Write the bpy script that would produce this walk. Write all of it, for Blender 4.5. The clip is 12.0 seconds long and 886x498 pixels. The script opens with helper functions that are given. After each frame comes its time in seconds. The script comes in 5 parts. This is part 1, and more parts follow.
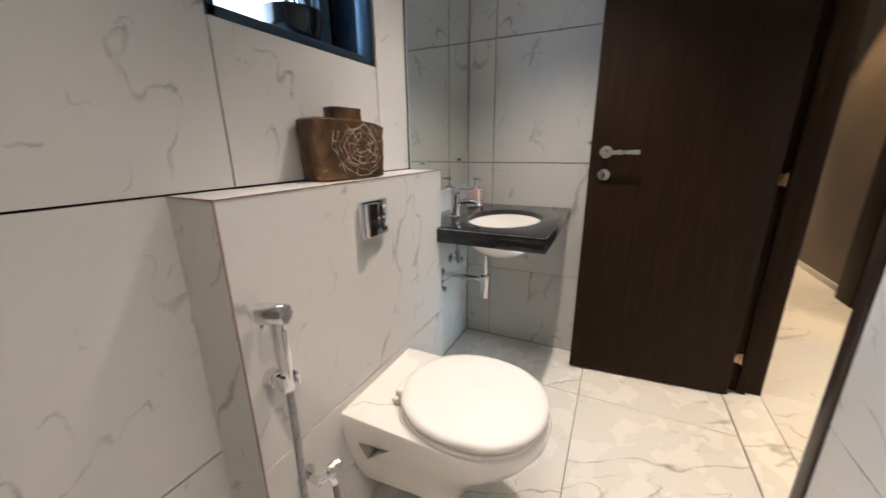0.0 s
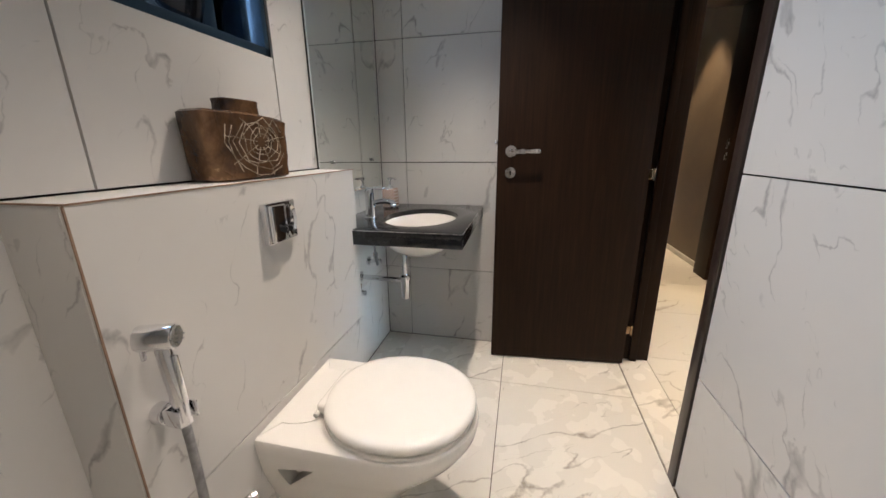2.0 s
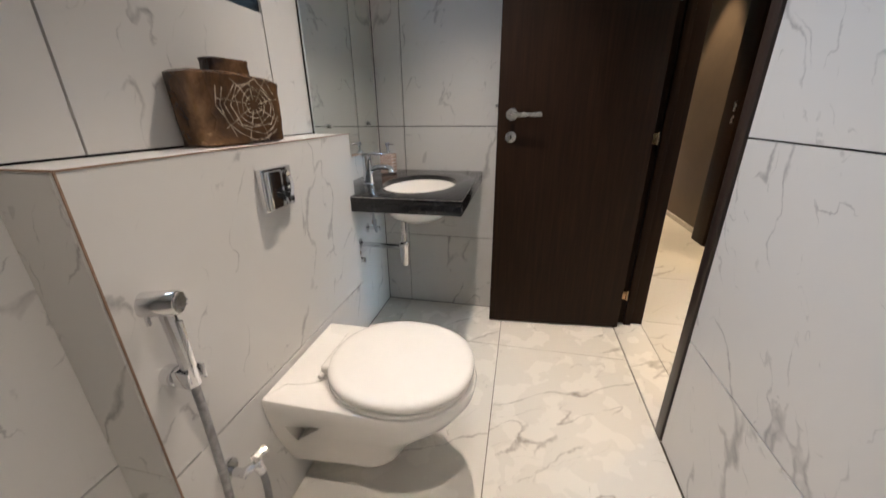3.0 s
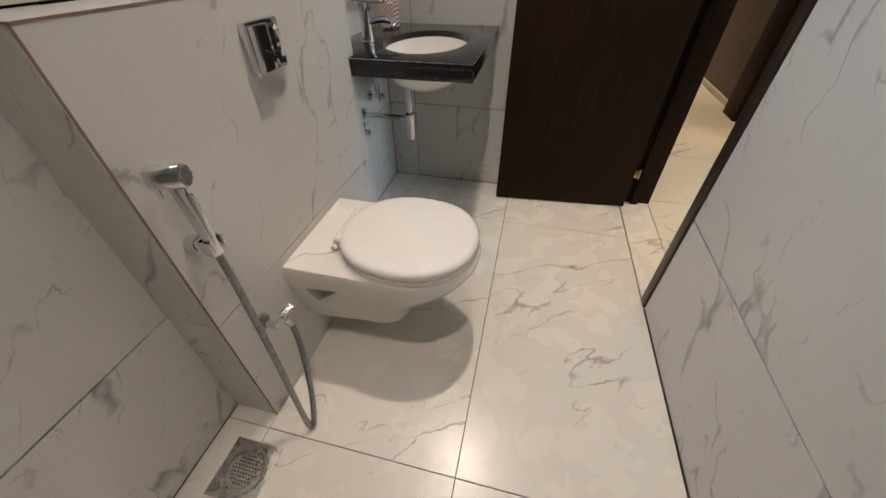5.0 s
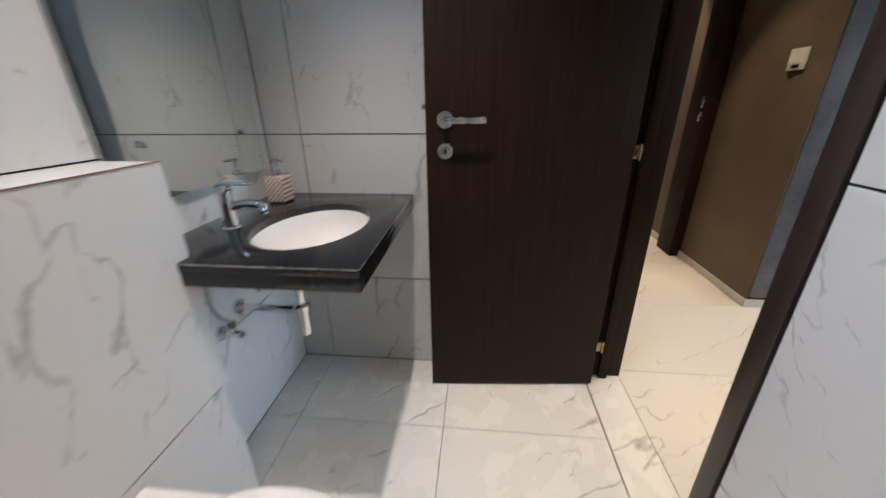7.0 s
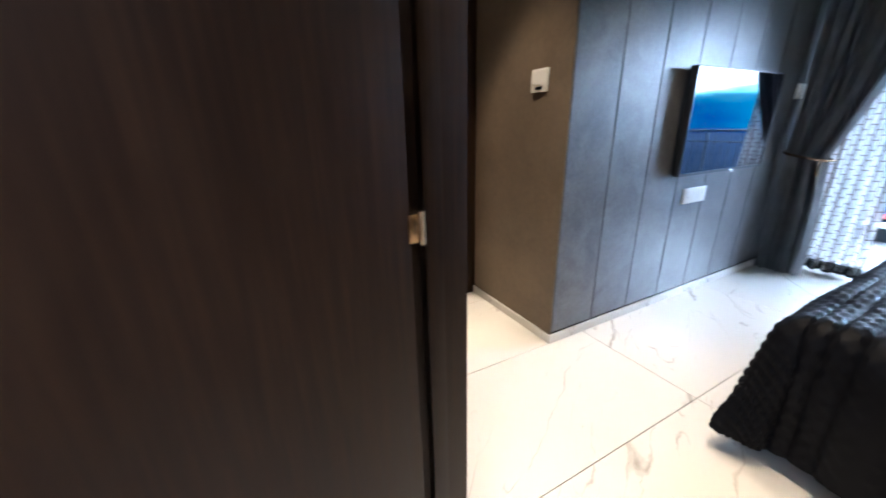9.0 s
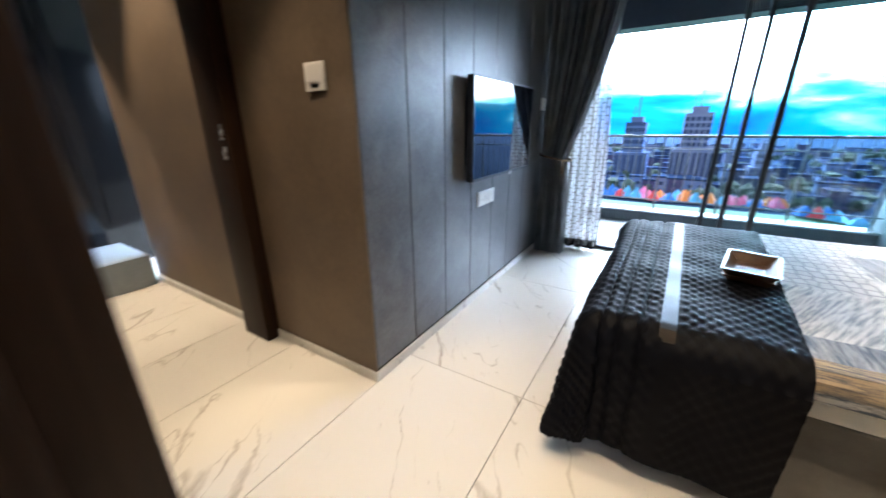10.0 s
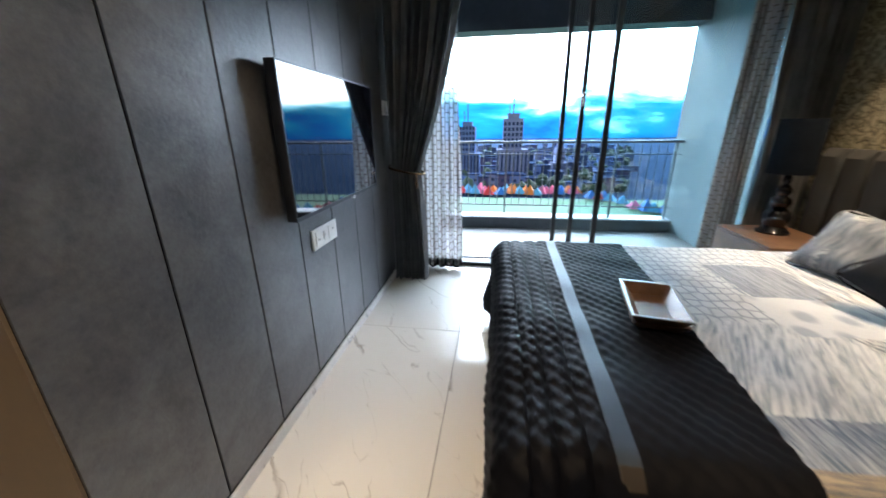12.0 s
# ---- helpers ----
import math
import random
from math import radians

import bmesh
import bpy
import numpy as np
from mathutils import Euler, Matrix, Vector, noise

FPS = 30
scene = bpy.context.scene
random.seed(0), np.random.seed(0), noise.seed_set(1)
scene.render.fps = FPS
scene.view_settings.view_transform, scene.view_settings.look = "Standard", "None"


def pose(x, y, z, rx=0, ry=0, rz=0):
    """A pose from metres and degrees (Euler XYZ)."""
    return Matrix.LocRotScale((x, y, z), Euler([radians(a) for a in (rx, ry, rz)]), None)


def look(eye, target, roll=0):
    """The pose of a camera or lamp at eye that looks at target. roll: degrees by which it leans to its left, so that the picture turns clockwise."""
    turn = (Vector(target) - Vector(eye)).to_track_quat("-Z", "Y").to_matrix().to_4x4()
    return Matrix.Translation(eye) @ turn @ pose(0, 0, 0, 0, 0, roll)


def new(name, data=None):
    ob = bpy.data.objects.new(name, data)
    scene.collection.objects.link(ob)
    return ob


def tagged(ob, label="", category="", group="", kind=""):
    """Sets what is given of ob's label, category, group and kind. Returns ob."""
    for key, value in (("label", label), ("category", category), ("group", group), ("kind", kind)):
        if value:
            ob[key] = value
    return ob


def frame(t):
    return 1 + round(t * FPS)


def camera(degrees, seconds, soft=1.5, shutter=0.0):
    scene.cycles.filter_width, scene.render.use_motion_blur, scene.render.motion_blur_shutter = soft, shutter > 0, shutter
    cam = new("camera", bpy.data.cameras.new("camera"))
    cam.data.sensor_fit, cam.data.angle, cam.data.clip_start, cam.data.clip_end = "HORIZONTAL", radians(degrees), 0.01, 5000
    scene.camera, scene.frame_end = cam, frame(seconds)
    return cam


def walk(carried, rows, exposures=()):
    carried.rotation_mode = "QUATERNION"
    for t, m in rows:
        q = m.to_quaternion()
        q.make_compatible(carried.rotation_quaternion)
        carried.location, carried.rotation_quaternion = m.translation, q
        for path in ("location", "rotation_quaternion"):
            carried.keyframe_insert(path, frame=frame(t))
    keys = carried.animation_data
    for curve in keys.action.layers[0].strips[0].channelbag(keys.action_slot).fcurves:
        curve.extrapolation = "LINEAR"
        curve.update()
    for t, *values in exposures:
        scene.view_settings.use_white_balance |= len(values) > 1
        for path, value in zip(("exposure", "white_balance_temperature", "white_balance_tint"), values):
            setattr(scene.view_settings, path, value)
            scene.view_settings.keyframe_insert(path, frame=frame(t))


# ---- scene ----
cam = camera(102.5, 12.0, shutter=0.5)
PATH = [
    (0, (0.616, 0.317, 1.104), (-0.224, 2.046, 0.553), -0.6),
    (0.5, (0.624, 0.321, 1.095), (0.014, 2.138, 0.523), -0.8),
    (1, (0.62, 0.325, 1.093), (0.14, 2.169, 0.485), -0.6),
    (1.5, (0.603, 0.329, 1.095), (0.189, 2.176, 0.451), -0.2),
    (2, (0.614, 0.328, 1.09), (0.2, 2.208, 0.548), -0.5),
    (2.3, (0.612, 0.325, 1.1), (0.207, 2.215, 0.586), -0.6),
    (2.5, (0.616, 0.327, 1.091), (0.211, 2.211, 0.557), -0.7),
    (3, (0.614, 0.328, 1.089), (0.216, 2.152, 0.371), -0.6),
    (3.5, (0.606, 0.328, 1.095), (0.233, 2.044, 0.137), -0.2),
    (3.7, (0.616, 0.326, 1.09), (0.233, 1.986, 0.044), -0.2),
    (5.3, (0.611, 0.341, 1.089), (0.258, 1.805, -0.227), -0.2),
    (5.5, (0.598, 0.35, 1.096), (0.245, 1.863, -0.164), 0.3),
    (6, (0.578, 0.421, 1.103), (0.233, 2.08, 0.041), 0.2),
    (6.5, (0.621, 0.625, 1.113), (0.325, 2.408, 0.258), -0.1),
    (6.7, (0.642, 0.722, 1.128), (0.376, 2.532, 0.32), -0.4),
    (8.3, (0.815, 1.42, 1.13), (1.31, 3.217, 0.446), -0.6),
    (8.5, (0.862, 1.487, 1.13), (1.470, 3.270, 0.459), -1.0),
    (9, (0.976, 1.636, 1.116), (1.863, 3.313, 0.462), -1.3),
    (9.5, (1.083, 1.745, 1.128), (2.355, 3.126, 0.452), -0.4),
    (10, (1.240, 1.835, 1.130), (2.842, 2.838, 0.474), -0.5),
    (10.5, (1.380, 1.868, 1.132), (3.127, 2.577, 0.467), -0.7),
    (11, (1.524, 1.892, 1.146), (3.37, 2.282, 0.485), -0.7),
    (11.5, (1.682, 1.957, 1.143), (3.564, 2.079, 0.474), -0.4),
    (12, (1.834, 2.028, 1.155), (3.707, 2.31, 0.512), -0.6),
]
EXPOSURES = (
    (0, 0.22, 6650, 10), (0.5, 0.12, 6650, 10), (2.5, 0.05, 6600, 10), (3.5, -0.05, 6600, 10), (5.5, -0.52, 6800, 10), (6.1, -0.5, 6700, 10), (6.5, -0.33, 6400, 10),
    (8.5, 0.66, 5500, 10), (9, 0.74, 5500, 10), (9.5, 0.62, 5750, 10), (10.5, -0.02, 6050, 10), (11, -0.17, 6050, 10), (12, -0.1, 6450, 10),
)
walk(cam, [(t, look(eye, target, roll)) for t, eye, target, roll in PATH], EXPOSURES)

# ---- light ----
world = bpy.data.worlds.new("sky")
scene.world = world
world.use_nodes = True
wn = world.node_tree
sky = wn.nodes.new("ShaderNodeTexSky")
sky.sky_type = "NISHITA"
sky.sun_disc = False
sky.sun_elevation, sky.sun_rotation = radians(40), radians(250)
wn.links.new(sky.outputs["Color"], wn.nodes["Background"].inputs["Color"])
wn.nodes["Background"].inputs["Strength"].default_value = 0.1

sun = new("sun", bpy.data.lights.new("sun", "SUN"))
sun.data.energy, sun.data.angle, sun.data.color = 1.0, radians(0.5), (1.0, 0.95, 0.88)
sun.rotation_euler = Euler((radians(50), 0, radians(-75)))


def area_lamp(name, place, target, sx, sy, watts, colour, spread=180):
    lamp = new(name, bpy.data.lights.new(name, "AREA"))
    lamp.data.shape, lamp.data.size, lamp.data.size_y = "RECTANGLE", sx, sy
    lamp.data.energy, lamp.data.color, lamp.data.spread = watts, colour, radians(spread)
    lamp.matrix_world = look(place, target)
    return lamp


def down_lamp(name, x, y, z, watts, colour, size=0.09, angle=130, blend=0.8):
    lamp = new(name, bpy.data.lights.new(name, "SPOT"))
    lamp.data.energy, lamp.data.color, lamp.data.shadow_soft_size = watts, colour, size / 2
    lamp.data.spot_size, lamp.data.spot_blend = radians(angle), blend
    lamp.location = (x, y, z)
    return lamp


WARM, NEUTRAL, DAY = (1.0, 0.76, 0.50), (1.0, 0.88, 0.78), (0.50, 0.70, 1.0)
BATH_LAMPS = ((0.47, 1.45), (0.60, 0.38))
ROOM_LAMPS = ((1.80, 2.10), (1.75, 0.8), (2.60, 2.29), (3.0, 0.17), (3.85, 0.17))
HALL_LAMPS = ((1.75, 3.05), (1.92, 4.25), (1.80, 5.3))
for lx, ly in BATH_LAMPS:
    down_lamp("bath_lamp", lx, ly, 2.37, 112 if ly > 1 else 64, NEUTRAL, 0.045, 84, 0.9)
for lx, ly in ROOM_LAMPS:
    down_lamp("room_lamp", lx, ly, 2.57, 200 if ly < 0.5 else 85, WARM, 0.06, 62, 0.5)
for lx, ly in HALL_LAMPS:
    down_lamp("hall_lamp", lx, ly, 2.57, 75 if ly < 4 else 130, WARM, 0.06, 58, 0.4)
area_lamp("bath_window_light", (-0.30, 1.10, 1.65), (1, 1.1, 1.2), 0.5, 0.5, 10, DAY)

# ---- materials ----
def material(name, colour=(0.5, 0.5, 0.5), rough=0.5, metal=0.0, **inputs):
    m = bpy.data.materials.new(name)
    m.use_nodes = True
    b = m.node_tree.nodes["Principled BSDF"]
    b.inputs["Base Color"].default_value = (*colour, 1)
    b.inputs["Roughness"].default_value = rough
    b.inputs["Metallic"].default_value = metal
    for key, value in inputs.items():
        b.inputs[key.replace("_", " ")].default_value = value
    return m


class Net:
    """Short names for wiring the nodes of one material."""

    def __init__(self, m):
        self.m, self.t = m, m.node_tree
        self.bsdf = self.t.nodes["Principled BSDF"]
        self.co = self.t.nodes.new("ShaderNodeTexCoord").outputs["Object"]

    def node(self, kind, **links):
        n = self.t.nodes.new("ShaderNode" + kind)
        for key, value in links.items():
            key = key.replace("_", " ")
            if hasattr(value, "is_output"):
                self.t.links.new(value, n.inputs[key])
            else:
                n.inputs[key].default_value = value
        return n

    def shift(self, amount=40.0):
        """The object's own coordinates, moved by its random number."""
        rnd = self.t.nodes.new("ShaderNodeObjectInfo").outputs["Random"]
        c = self.node("CombineXYZ", X=rnd, Y=rnd, Z=rnd)
        s = self.t.nodes.new("ShaderNodeVectorMath")
        s.operation = "SCALE"
        self.t.links.new(c.outputs[0], s.inputs[0])
        s.inputs["Scale"].default_value = amount
        a = self.t.nodes.new("ShaderNodeVectorMath")
        self.t.links.new(self.co, a.inputs[0])
        self.t.links.new(s.outputs[0], a.inputs[1])
        return a.outputs[0]

    def noise(self, vec, scale, detail=4.0, rough=0.5, distort=0.0):
        return self.node("TexNoise", Vector=vec, Scale=scale, Detail=detail, Roughness=rough, Distortion=distort).outputs[0]

    def mapped(self, vec, scale=(1, 1, 1), turn=(0, 0, 0)):
        return self.node("Mapping", Vector=vec, Scale=scale, Rotation=[radians(a) for a in turn]).outputs[0]

    def ramp(self, fac, *stops):
        n = self.node("ValToRGB", Fac=fac)
        r = n.color_ramp
        while len(r.elements) < len(stops):
            r.elements.new(0.5)
        for e, (pos, col) in zip(r.elements, stops):
            e.position = pos
            e.color = (*col, 1) if hasattr(col, "__len__") else (col, col, col, 1)
        return n.outputs[0]

    def math(self, op, a, b=0.0):
        n = self.t.nodes.new("ShaderNodeMath")
        n.operation = op
        for i, v in enumerate((a, b)):
            if hasattr(v, "is_output"):
                self.t.links.new(v, n.inputs[i])
            else:
                n.inputs[i].default_value = v
        return n.outputs[0]

    def mix(self, fac, a, b):
        n = self.t.nodes.new("ShaderNodeMix")
        n.data_type = "RGBA"
        for i, v in ((0, fac), (6, a), (7, b)):
            if hasattr(v, "is_output"):
                self.t.links.new(v, n.inputs[i])
            else:
                n.inputs[i].default_value = v if i == 0 else (*v, 1)
        return n.outputs[2]

    def colour(self, out):
        self.t.links.new(out, self.bsdf.inputs["Base Color"])

    def rough(self, out):
        self.t.links.new(out, self.bsdf.inputs["Roughness"])

    def bump(self, out, strength=0.2, distance=0.01):
        n = self.node("Bump", Height=out, Strength=strength, Distance=distance)
        self.t.links.new(n.outputs[0], self.bsdf.inputs["Normal"])


def marble(name, base, vein, rough, around, tilt, marks):
    """White porcelain stone with feathered grey strokes that run aslant in broken clusters."""
    m = material(name, base, rough)
    n = Net(m)
    own = n.mapped(n.mapped(n.shift(), (1, 1, 1), (0, 0, around)), (1, 1, 1), (0, tilt, 0))
    jag = n.node("TexNoise", Vector=own, Scale=7.0, Detail=5.0, Roughness=0.62).outputs[1]
    push = n.t.nodes.new("ShaderNodeVectorMath")
    push.operation = "MULTIPLY_ADD"
    n.t.links.new(jag, push.inputs[0])
    push.inputs[1].default_value = (0.06, 0.06, 0.06)
    n.t.links.new(own, push.inputs[2])
    v = push.outputs[0]
    streak = n.ramp(n.noise(n.mapped(v, (48, 48, 7)), 1.0, 4, 0.6), (0.30, 0.45), (0.60, 1.0))
    total = None
    for scale, seed, wide, sparse, depth in marks:
        at = n.node("Mapping", Vector=v, Scale=(2.5 * scale, 2.5 * scale, 0.48 * scale), Location=(seed, seed * 2, seed * 3)).outputs[0]
        ridge = n.math("ABSOLUTE", n.math("SUBTRACT", n.noise(at, 1.0, 3, 0.45), 0.5))
        swell = n.noise(n.node("Mapping", Vector=v, Scale=(4.6 * scale, 4.6 * scale, 2.2 * scale), Location=(seed * 5, 1, seed)).outputs[0], 1.0, 4, 0.6)
        mask = n.ramp(swell, (sparse, 0.0), (sparse + 0.16, 1.0))
        width = n.math("ADD", n.math("MULTIPLY", mask, wide), 0.0006)
        line = n.math("MAXIMUM", n.math("SUBTRACT", 1.0, n.math("DIVIDE", ridge, width)), 0.0)
        line = n.math("MULTIPLY", n.math("POWER", line, 0.9), n.math("MULTIPLY", n.math("POWER", mask, 0.5), depth))
        total = line if total is None else n.math("MAXIMUM", total, line)
    total = n.math("MULTIPLY", total, streak)
    n.colour(n.mix(total, base, vein))
    n.rough(n.ramp(n.noise(own, 9, 2), (0.2, rough * 0.96), (0.8, rough * 1.05)))
    return m


FLOOR_MARKS = ((1.0, 0.0, 0.0060, 0.45, 0.85), (1.7, 3.1, 0.0055, 0.48, 0.80), (2.8, 7.7, 0.0040, 0.52, 0.60))
MARBLE_FLOOR = marble("marble_floor", (0.76, 0.722, 0.655), (0.24, 0.20, 0.16), 0.27, -35, -82, FLOOR_MARKS)
MARBLE_POLISHED = marble("marble_floor_polished", (0.70, 0.665, 0.60), (0.26, 0.21, 0.16), 0.075, -35, -82, ((0.8, 0.0, 0.011, 0.43, 0.75), (1.3, 5.1, 0.008, 0.48, 0.75), (2.4, 7.7, 0.005, 0.52, 0.55)))
MARBLE_WALL = marble("marble_wall", (0.61, 0.592, 0.565), (0.20, 0.19, 0.19), 0.32, -45, -36, ((1.1, 1.7, 0.015, 0.49, 0.85), (1.6, 3.1, 0.013, 0.50, 0.85), (2.6, 7.7, 0.009, 0.52, 0.65)))
GROUT = material("dark_grout", (0.012, 0.011, 0.010), 0.95)
GROUT_PALE = material("sand_grout", (0.10, 0.075, 0.05), 0.9)


def dark_wood():
    m = material("dark_veneer", (0.010, 0.006, 0.004), 0.5)
    n = Net(m)
    v = n.mapped(n.shift(), (38, 38, 1.3))
    grain = n.noise(v, 3.0, 6, 0.6, 0.3)
    n.colour(n.ramp(grain, (0.3, (0.013, 0.0058, 0.0028)), (0.55, (0.022, 0.0102, 0.005)), (0.8, (0.035, 0.0165, 0.008))))
    n.bsdf.inputs["Specular IOR Level"].default_value = 0.13
    n.bump(grain, 0.12, 0.002)
    n.rough(n.ramp(grain, (0.3, 0.45), (0.8, 0.62)))
    return m


def mottled(name, dark, light, rough, scale=3.0, bump=0.15, metal=0.0, dist=0.004):
    m = material(name, light, rough, metal)
    n = Net(m)
    big = n.noise(n.shift(3), scale, 5, 0.6, 0.6)
    fine = n.noise(n.shift(3), scale * 12, 4, 0.6)
    f = n.math("ADD", n.math("MULTIPLY", big, 0.7), n.math("MULTIPLY", fine, 0.3))
    n.colour(n.ramp(f, (0.35, dark), (0.65, light)))
    n.rough(n.ramp(f, (0.3, rough * 0.8), (0.7, min(1, rough * 1.15))))
    n.bump(f, bump, dist)
    return m


WOOD = dark_wood()
# Lighter copy of the dark veneer, with warm lamplight put into its colour.
LIT_FRAME_WOOD = mottled("lit_brown_frame_veneer", (0.022, 0.0135, 0.010), (0.042, 0.025, 0.018), 0.42, 14.0, 0.08)
TEXTURED = mottled("grey_textured_paint", (0.044, 0.045, 0.049), (0.108, 0.109, 0.113), 0.38, 5.5, 0.5, 0.0, 0.006)
BROWN = mottled("brown_textured_paint", (0.105, 0.075, 0.048), (0.165, 0.120, 0.080), 0.62, 3.0, 0.25)


def wallpaper():
    """Embossed gold wallpaper with curling relief and faint rings."""
    m = material("gold_wallpaper", (0.5, 0.43, 0.29), 0.42, 0.25)
    n = Net(m)
    curl = n.math("ABSOLUTE", n.math("SUBTRACT", n.noise(n.mapped(n.co, (13, 13, 13)), 1.0, 3, 0.55, 1.6), 0.5))
    vor = n.t.nodes.new("ShaderNodeTexVoronoi")
    n.t.links.new(n.mapped(n.co, (3.4, 0.01, 3.4)), vor.inputs["Vector"])
    vor.inputs["Scale"].default_value = 1.0
    vor.inputs["Randomness"].default_value = 0.25
    ring = n.math("ABSOLUTE", n.math("SINE", n.math("MULTIPLY", vor.outputs["Distance"], 22.0)))
    relief = n.math("MINIMUM", n.ramp(curl, (0.0, 0.0), (0.07, 1.0)), n.ramp(ring, (0.0, 0.25), (0.35, 1.0)))
    wear = n.noise(n.co, 5, 4, 0.6)
    f = n.math("ADD", n.math("MULTIPLY", relief, 0.7), n.math("MULTIPLY", wear, 0.3))
    n.colour(n.ramp(f, (0.15, (0.10, 0.08, 0.05)), (0.60, (0.34, 0.29, 0.18)), (0.92, (0.62, 0.54, 0.36))))
    n.bump(f, 0.7, 0.004)
    return m


GOLD_PAPER = wallpaper()
CEILING = mottled("white_ceiling_paint", (0.70, 0.69, 0.67), (0.78, 0.77, 0.75), 0.8, 2.0, 0.05)
NAVY_PAINT = mottled("dark_blue_ceiling_paint", (0.03, 0.035, 0.045), (0.05, 0.055, 0.07), 0.5, 2.0, 0.05)
PLASTER = mottled("pale_plaster", (0.15, 0.175, 0.185), (0.23, 0.255, 0.26), 0.8, 2.5, 0.2)
SKIRT = mottled("pale_stone_skirting", (0.50, 0.48, 0.44), (0.62, 0.60, 0.56), 0.3, 5.0, 0.05)
GRANITE = mottled("black_granite", (0.006, 0.006, 0.007), (0.018, 0.018, 0.019), 0.10, 60.0, 0.02)
CERAMIC = mottled("white_ceramic", (0.76, 0.73, 0.68), (0.80, 0.77, 0.73), 0.07, 1.5, 0.0)
PLASTIC = mottled("white_seat_plastic", (0.76, 0.73, 0.68), (0.80, 0.77, 0.72), 0.09, 1.5, 0.0)
CHROME = mottled("chrome", (0.72, 0.72, 0.74), (0.82, 0.82, 0.83), 0.07, 8.0, 0.0, 1.0)
STEEL = mottled("brushed_steel", (0.50, 0.48, 0.45), (0.62, 0.60, 0.57), 0.28, 30.0, 0.05, 1.0)
HOSE = mottled("steel_hose", (0.25, 0.25, 0.26), (0.42, 0.42, 0.43), 0.35, 60.0, 0.3, 1.0)
BRASS = mottled("brass", (0.34, 0.23, 0.14), (0.48, 0.34, 0.22), 0.25, 20.0, 0.05, 1.0)
FRAME_DARK = mottled("dark_aluminium", (0.012, 0.014, 0.018), (0.022, 0.025, 0.030), 0.35, 12.0, 0.03, 0.3)
BLUE_FRAME = mottled("blue_grey_aluminium", (0.015, 0.035, 0.060), (0.025, 0.050, 0.080), 0.35, 12.0, 0.03, 0.2)
SWITCH = mottled("ivory_switch_plastic", (0.66, 0.64, 0.60), (0.74, 0.72, 0.68), 0.35, 5.0, 0.0)
MIRROR = material("silvered_mirror", (0.80, 0.84, 0.82), 0.02, 1.0)
SCREEN = material("black_screen_glass", (0.004, 0.004, 0.006), 0.04, 0.0, Specular_IOR_Level=0.9)
BLACK_GLOSS = material("black_gloss", (0.008, 0.008, 0.009), 0.12)


def glass(name, tint=(0.92, 0.97, 0.98)):
    m = bpy.data.materials.new(name)
    m.use_nodes = True
    t = m.node_tree
    t.nodes.remove(t.nodes["Principled BSDF"])
    clear, gloss, mix = t.nodes.new("ShaderNodeBsdfTransparent"), t.nodes.new("ShaderNodeBsdfGlossy"), t.nodes.new("ShaderNodeMixShader")
    clear.inputs["Color"].default_value = (*tint, 1)
    gloss.inputs["Roughness"].default_value = 0.02
    fres = t.nodes.new("ShaderNodeFresnel")
    fres.inputs["IOR"].default_value = 1.45
    t.links.new(fres.outputs[0], mix.inputs[0])
    t.links.new(clear.outputs[0], mix.inputs[1])
    t.links.new(gloss.outputs[0], mix.inputs[2])
    t.links.new(mix.outputs[0], t.nodes["Material Output"].inputs["Surface"])
    return m


GLASS = glass("clear_glass")
GLASS_BLUE = glass("smoky_glass", (0.75, 0.86, 0.95))


def glowing(name, colour, strength):
    m = material(name, colour, 0.5)
    b = m.node_tree.nodes["Principled BSDF"]
    b.inputs["Emission Color"].default_value = (*colour, 1)
    b.inputs["Emission Strength"].default_value = strength
    return m


LAMP_GLOW = glowing("lamp_diffuser", (1.0, 0.9, 0.75), 5)


# ---- building helpers ----
def box(bm, x0, x1, y0, y1, z0, z1, bevel=0.0, segments=2):
    made = bmesh.ops.create_cube(bm, size=1.0, matrix=Matrix.LocRotScale(((x0 + x1) / 2, (y0 + y1) / 2, (z0 + z1) / 2), None, (x1 - x0, y1 - y0, z1 - z0)))
    if bevel:
        edges = list({e for v in made["verts"] for e in v.link_edges})
        bmesh.ops.bevel(bm, geom=edges, offset=bevel, segments=segments, affect="EDGES", profile=0.5)
    return bm


def boxed(*spans, bevel=0.0, segments=2):
    bm = bmesh.new()
    for s in spans:
        box(bm, *s, bevel=bevel, segments=segments)
    return bm


def rod(bm, a, b, r, r2=None, sides=16, bevel=0.0):
    a, b = Vector(a), Vector(b)
    m = Matrix.Translation((a + b) / 2) @ (b - a).to_track_quat("Z", "Y").to_matrix().to_4x4()
    made = bmesh.ops.create_cone(bm, cap_ends=True, segments=sides, radius1=r, radius2=r if r2 is None else r2, depth=(b - a).length, matrix=m)
    if bevel:
        edges = [e for e in {e for v in made["verts"] for e in v.link_edges} if any(len(f.verts) > 4 for f in e.link_faces)]
        bmesh.ops.bevel(bm, geom=edges, offset=bevel, segments=2, affect="EDGES", profile=0.5)
    return bm


def rods(*items, sides=16, bevel=0.0):
    bm = bmesh.new()
    for a, b, r in items:
        rod(bm, a, b, r, sides=sides, bevel=bevel)
    return bm


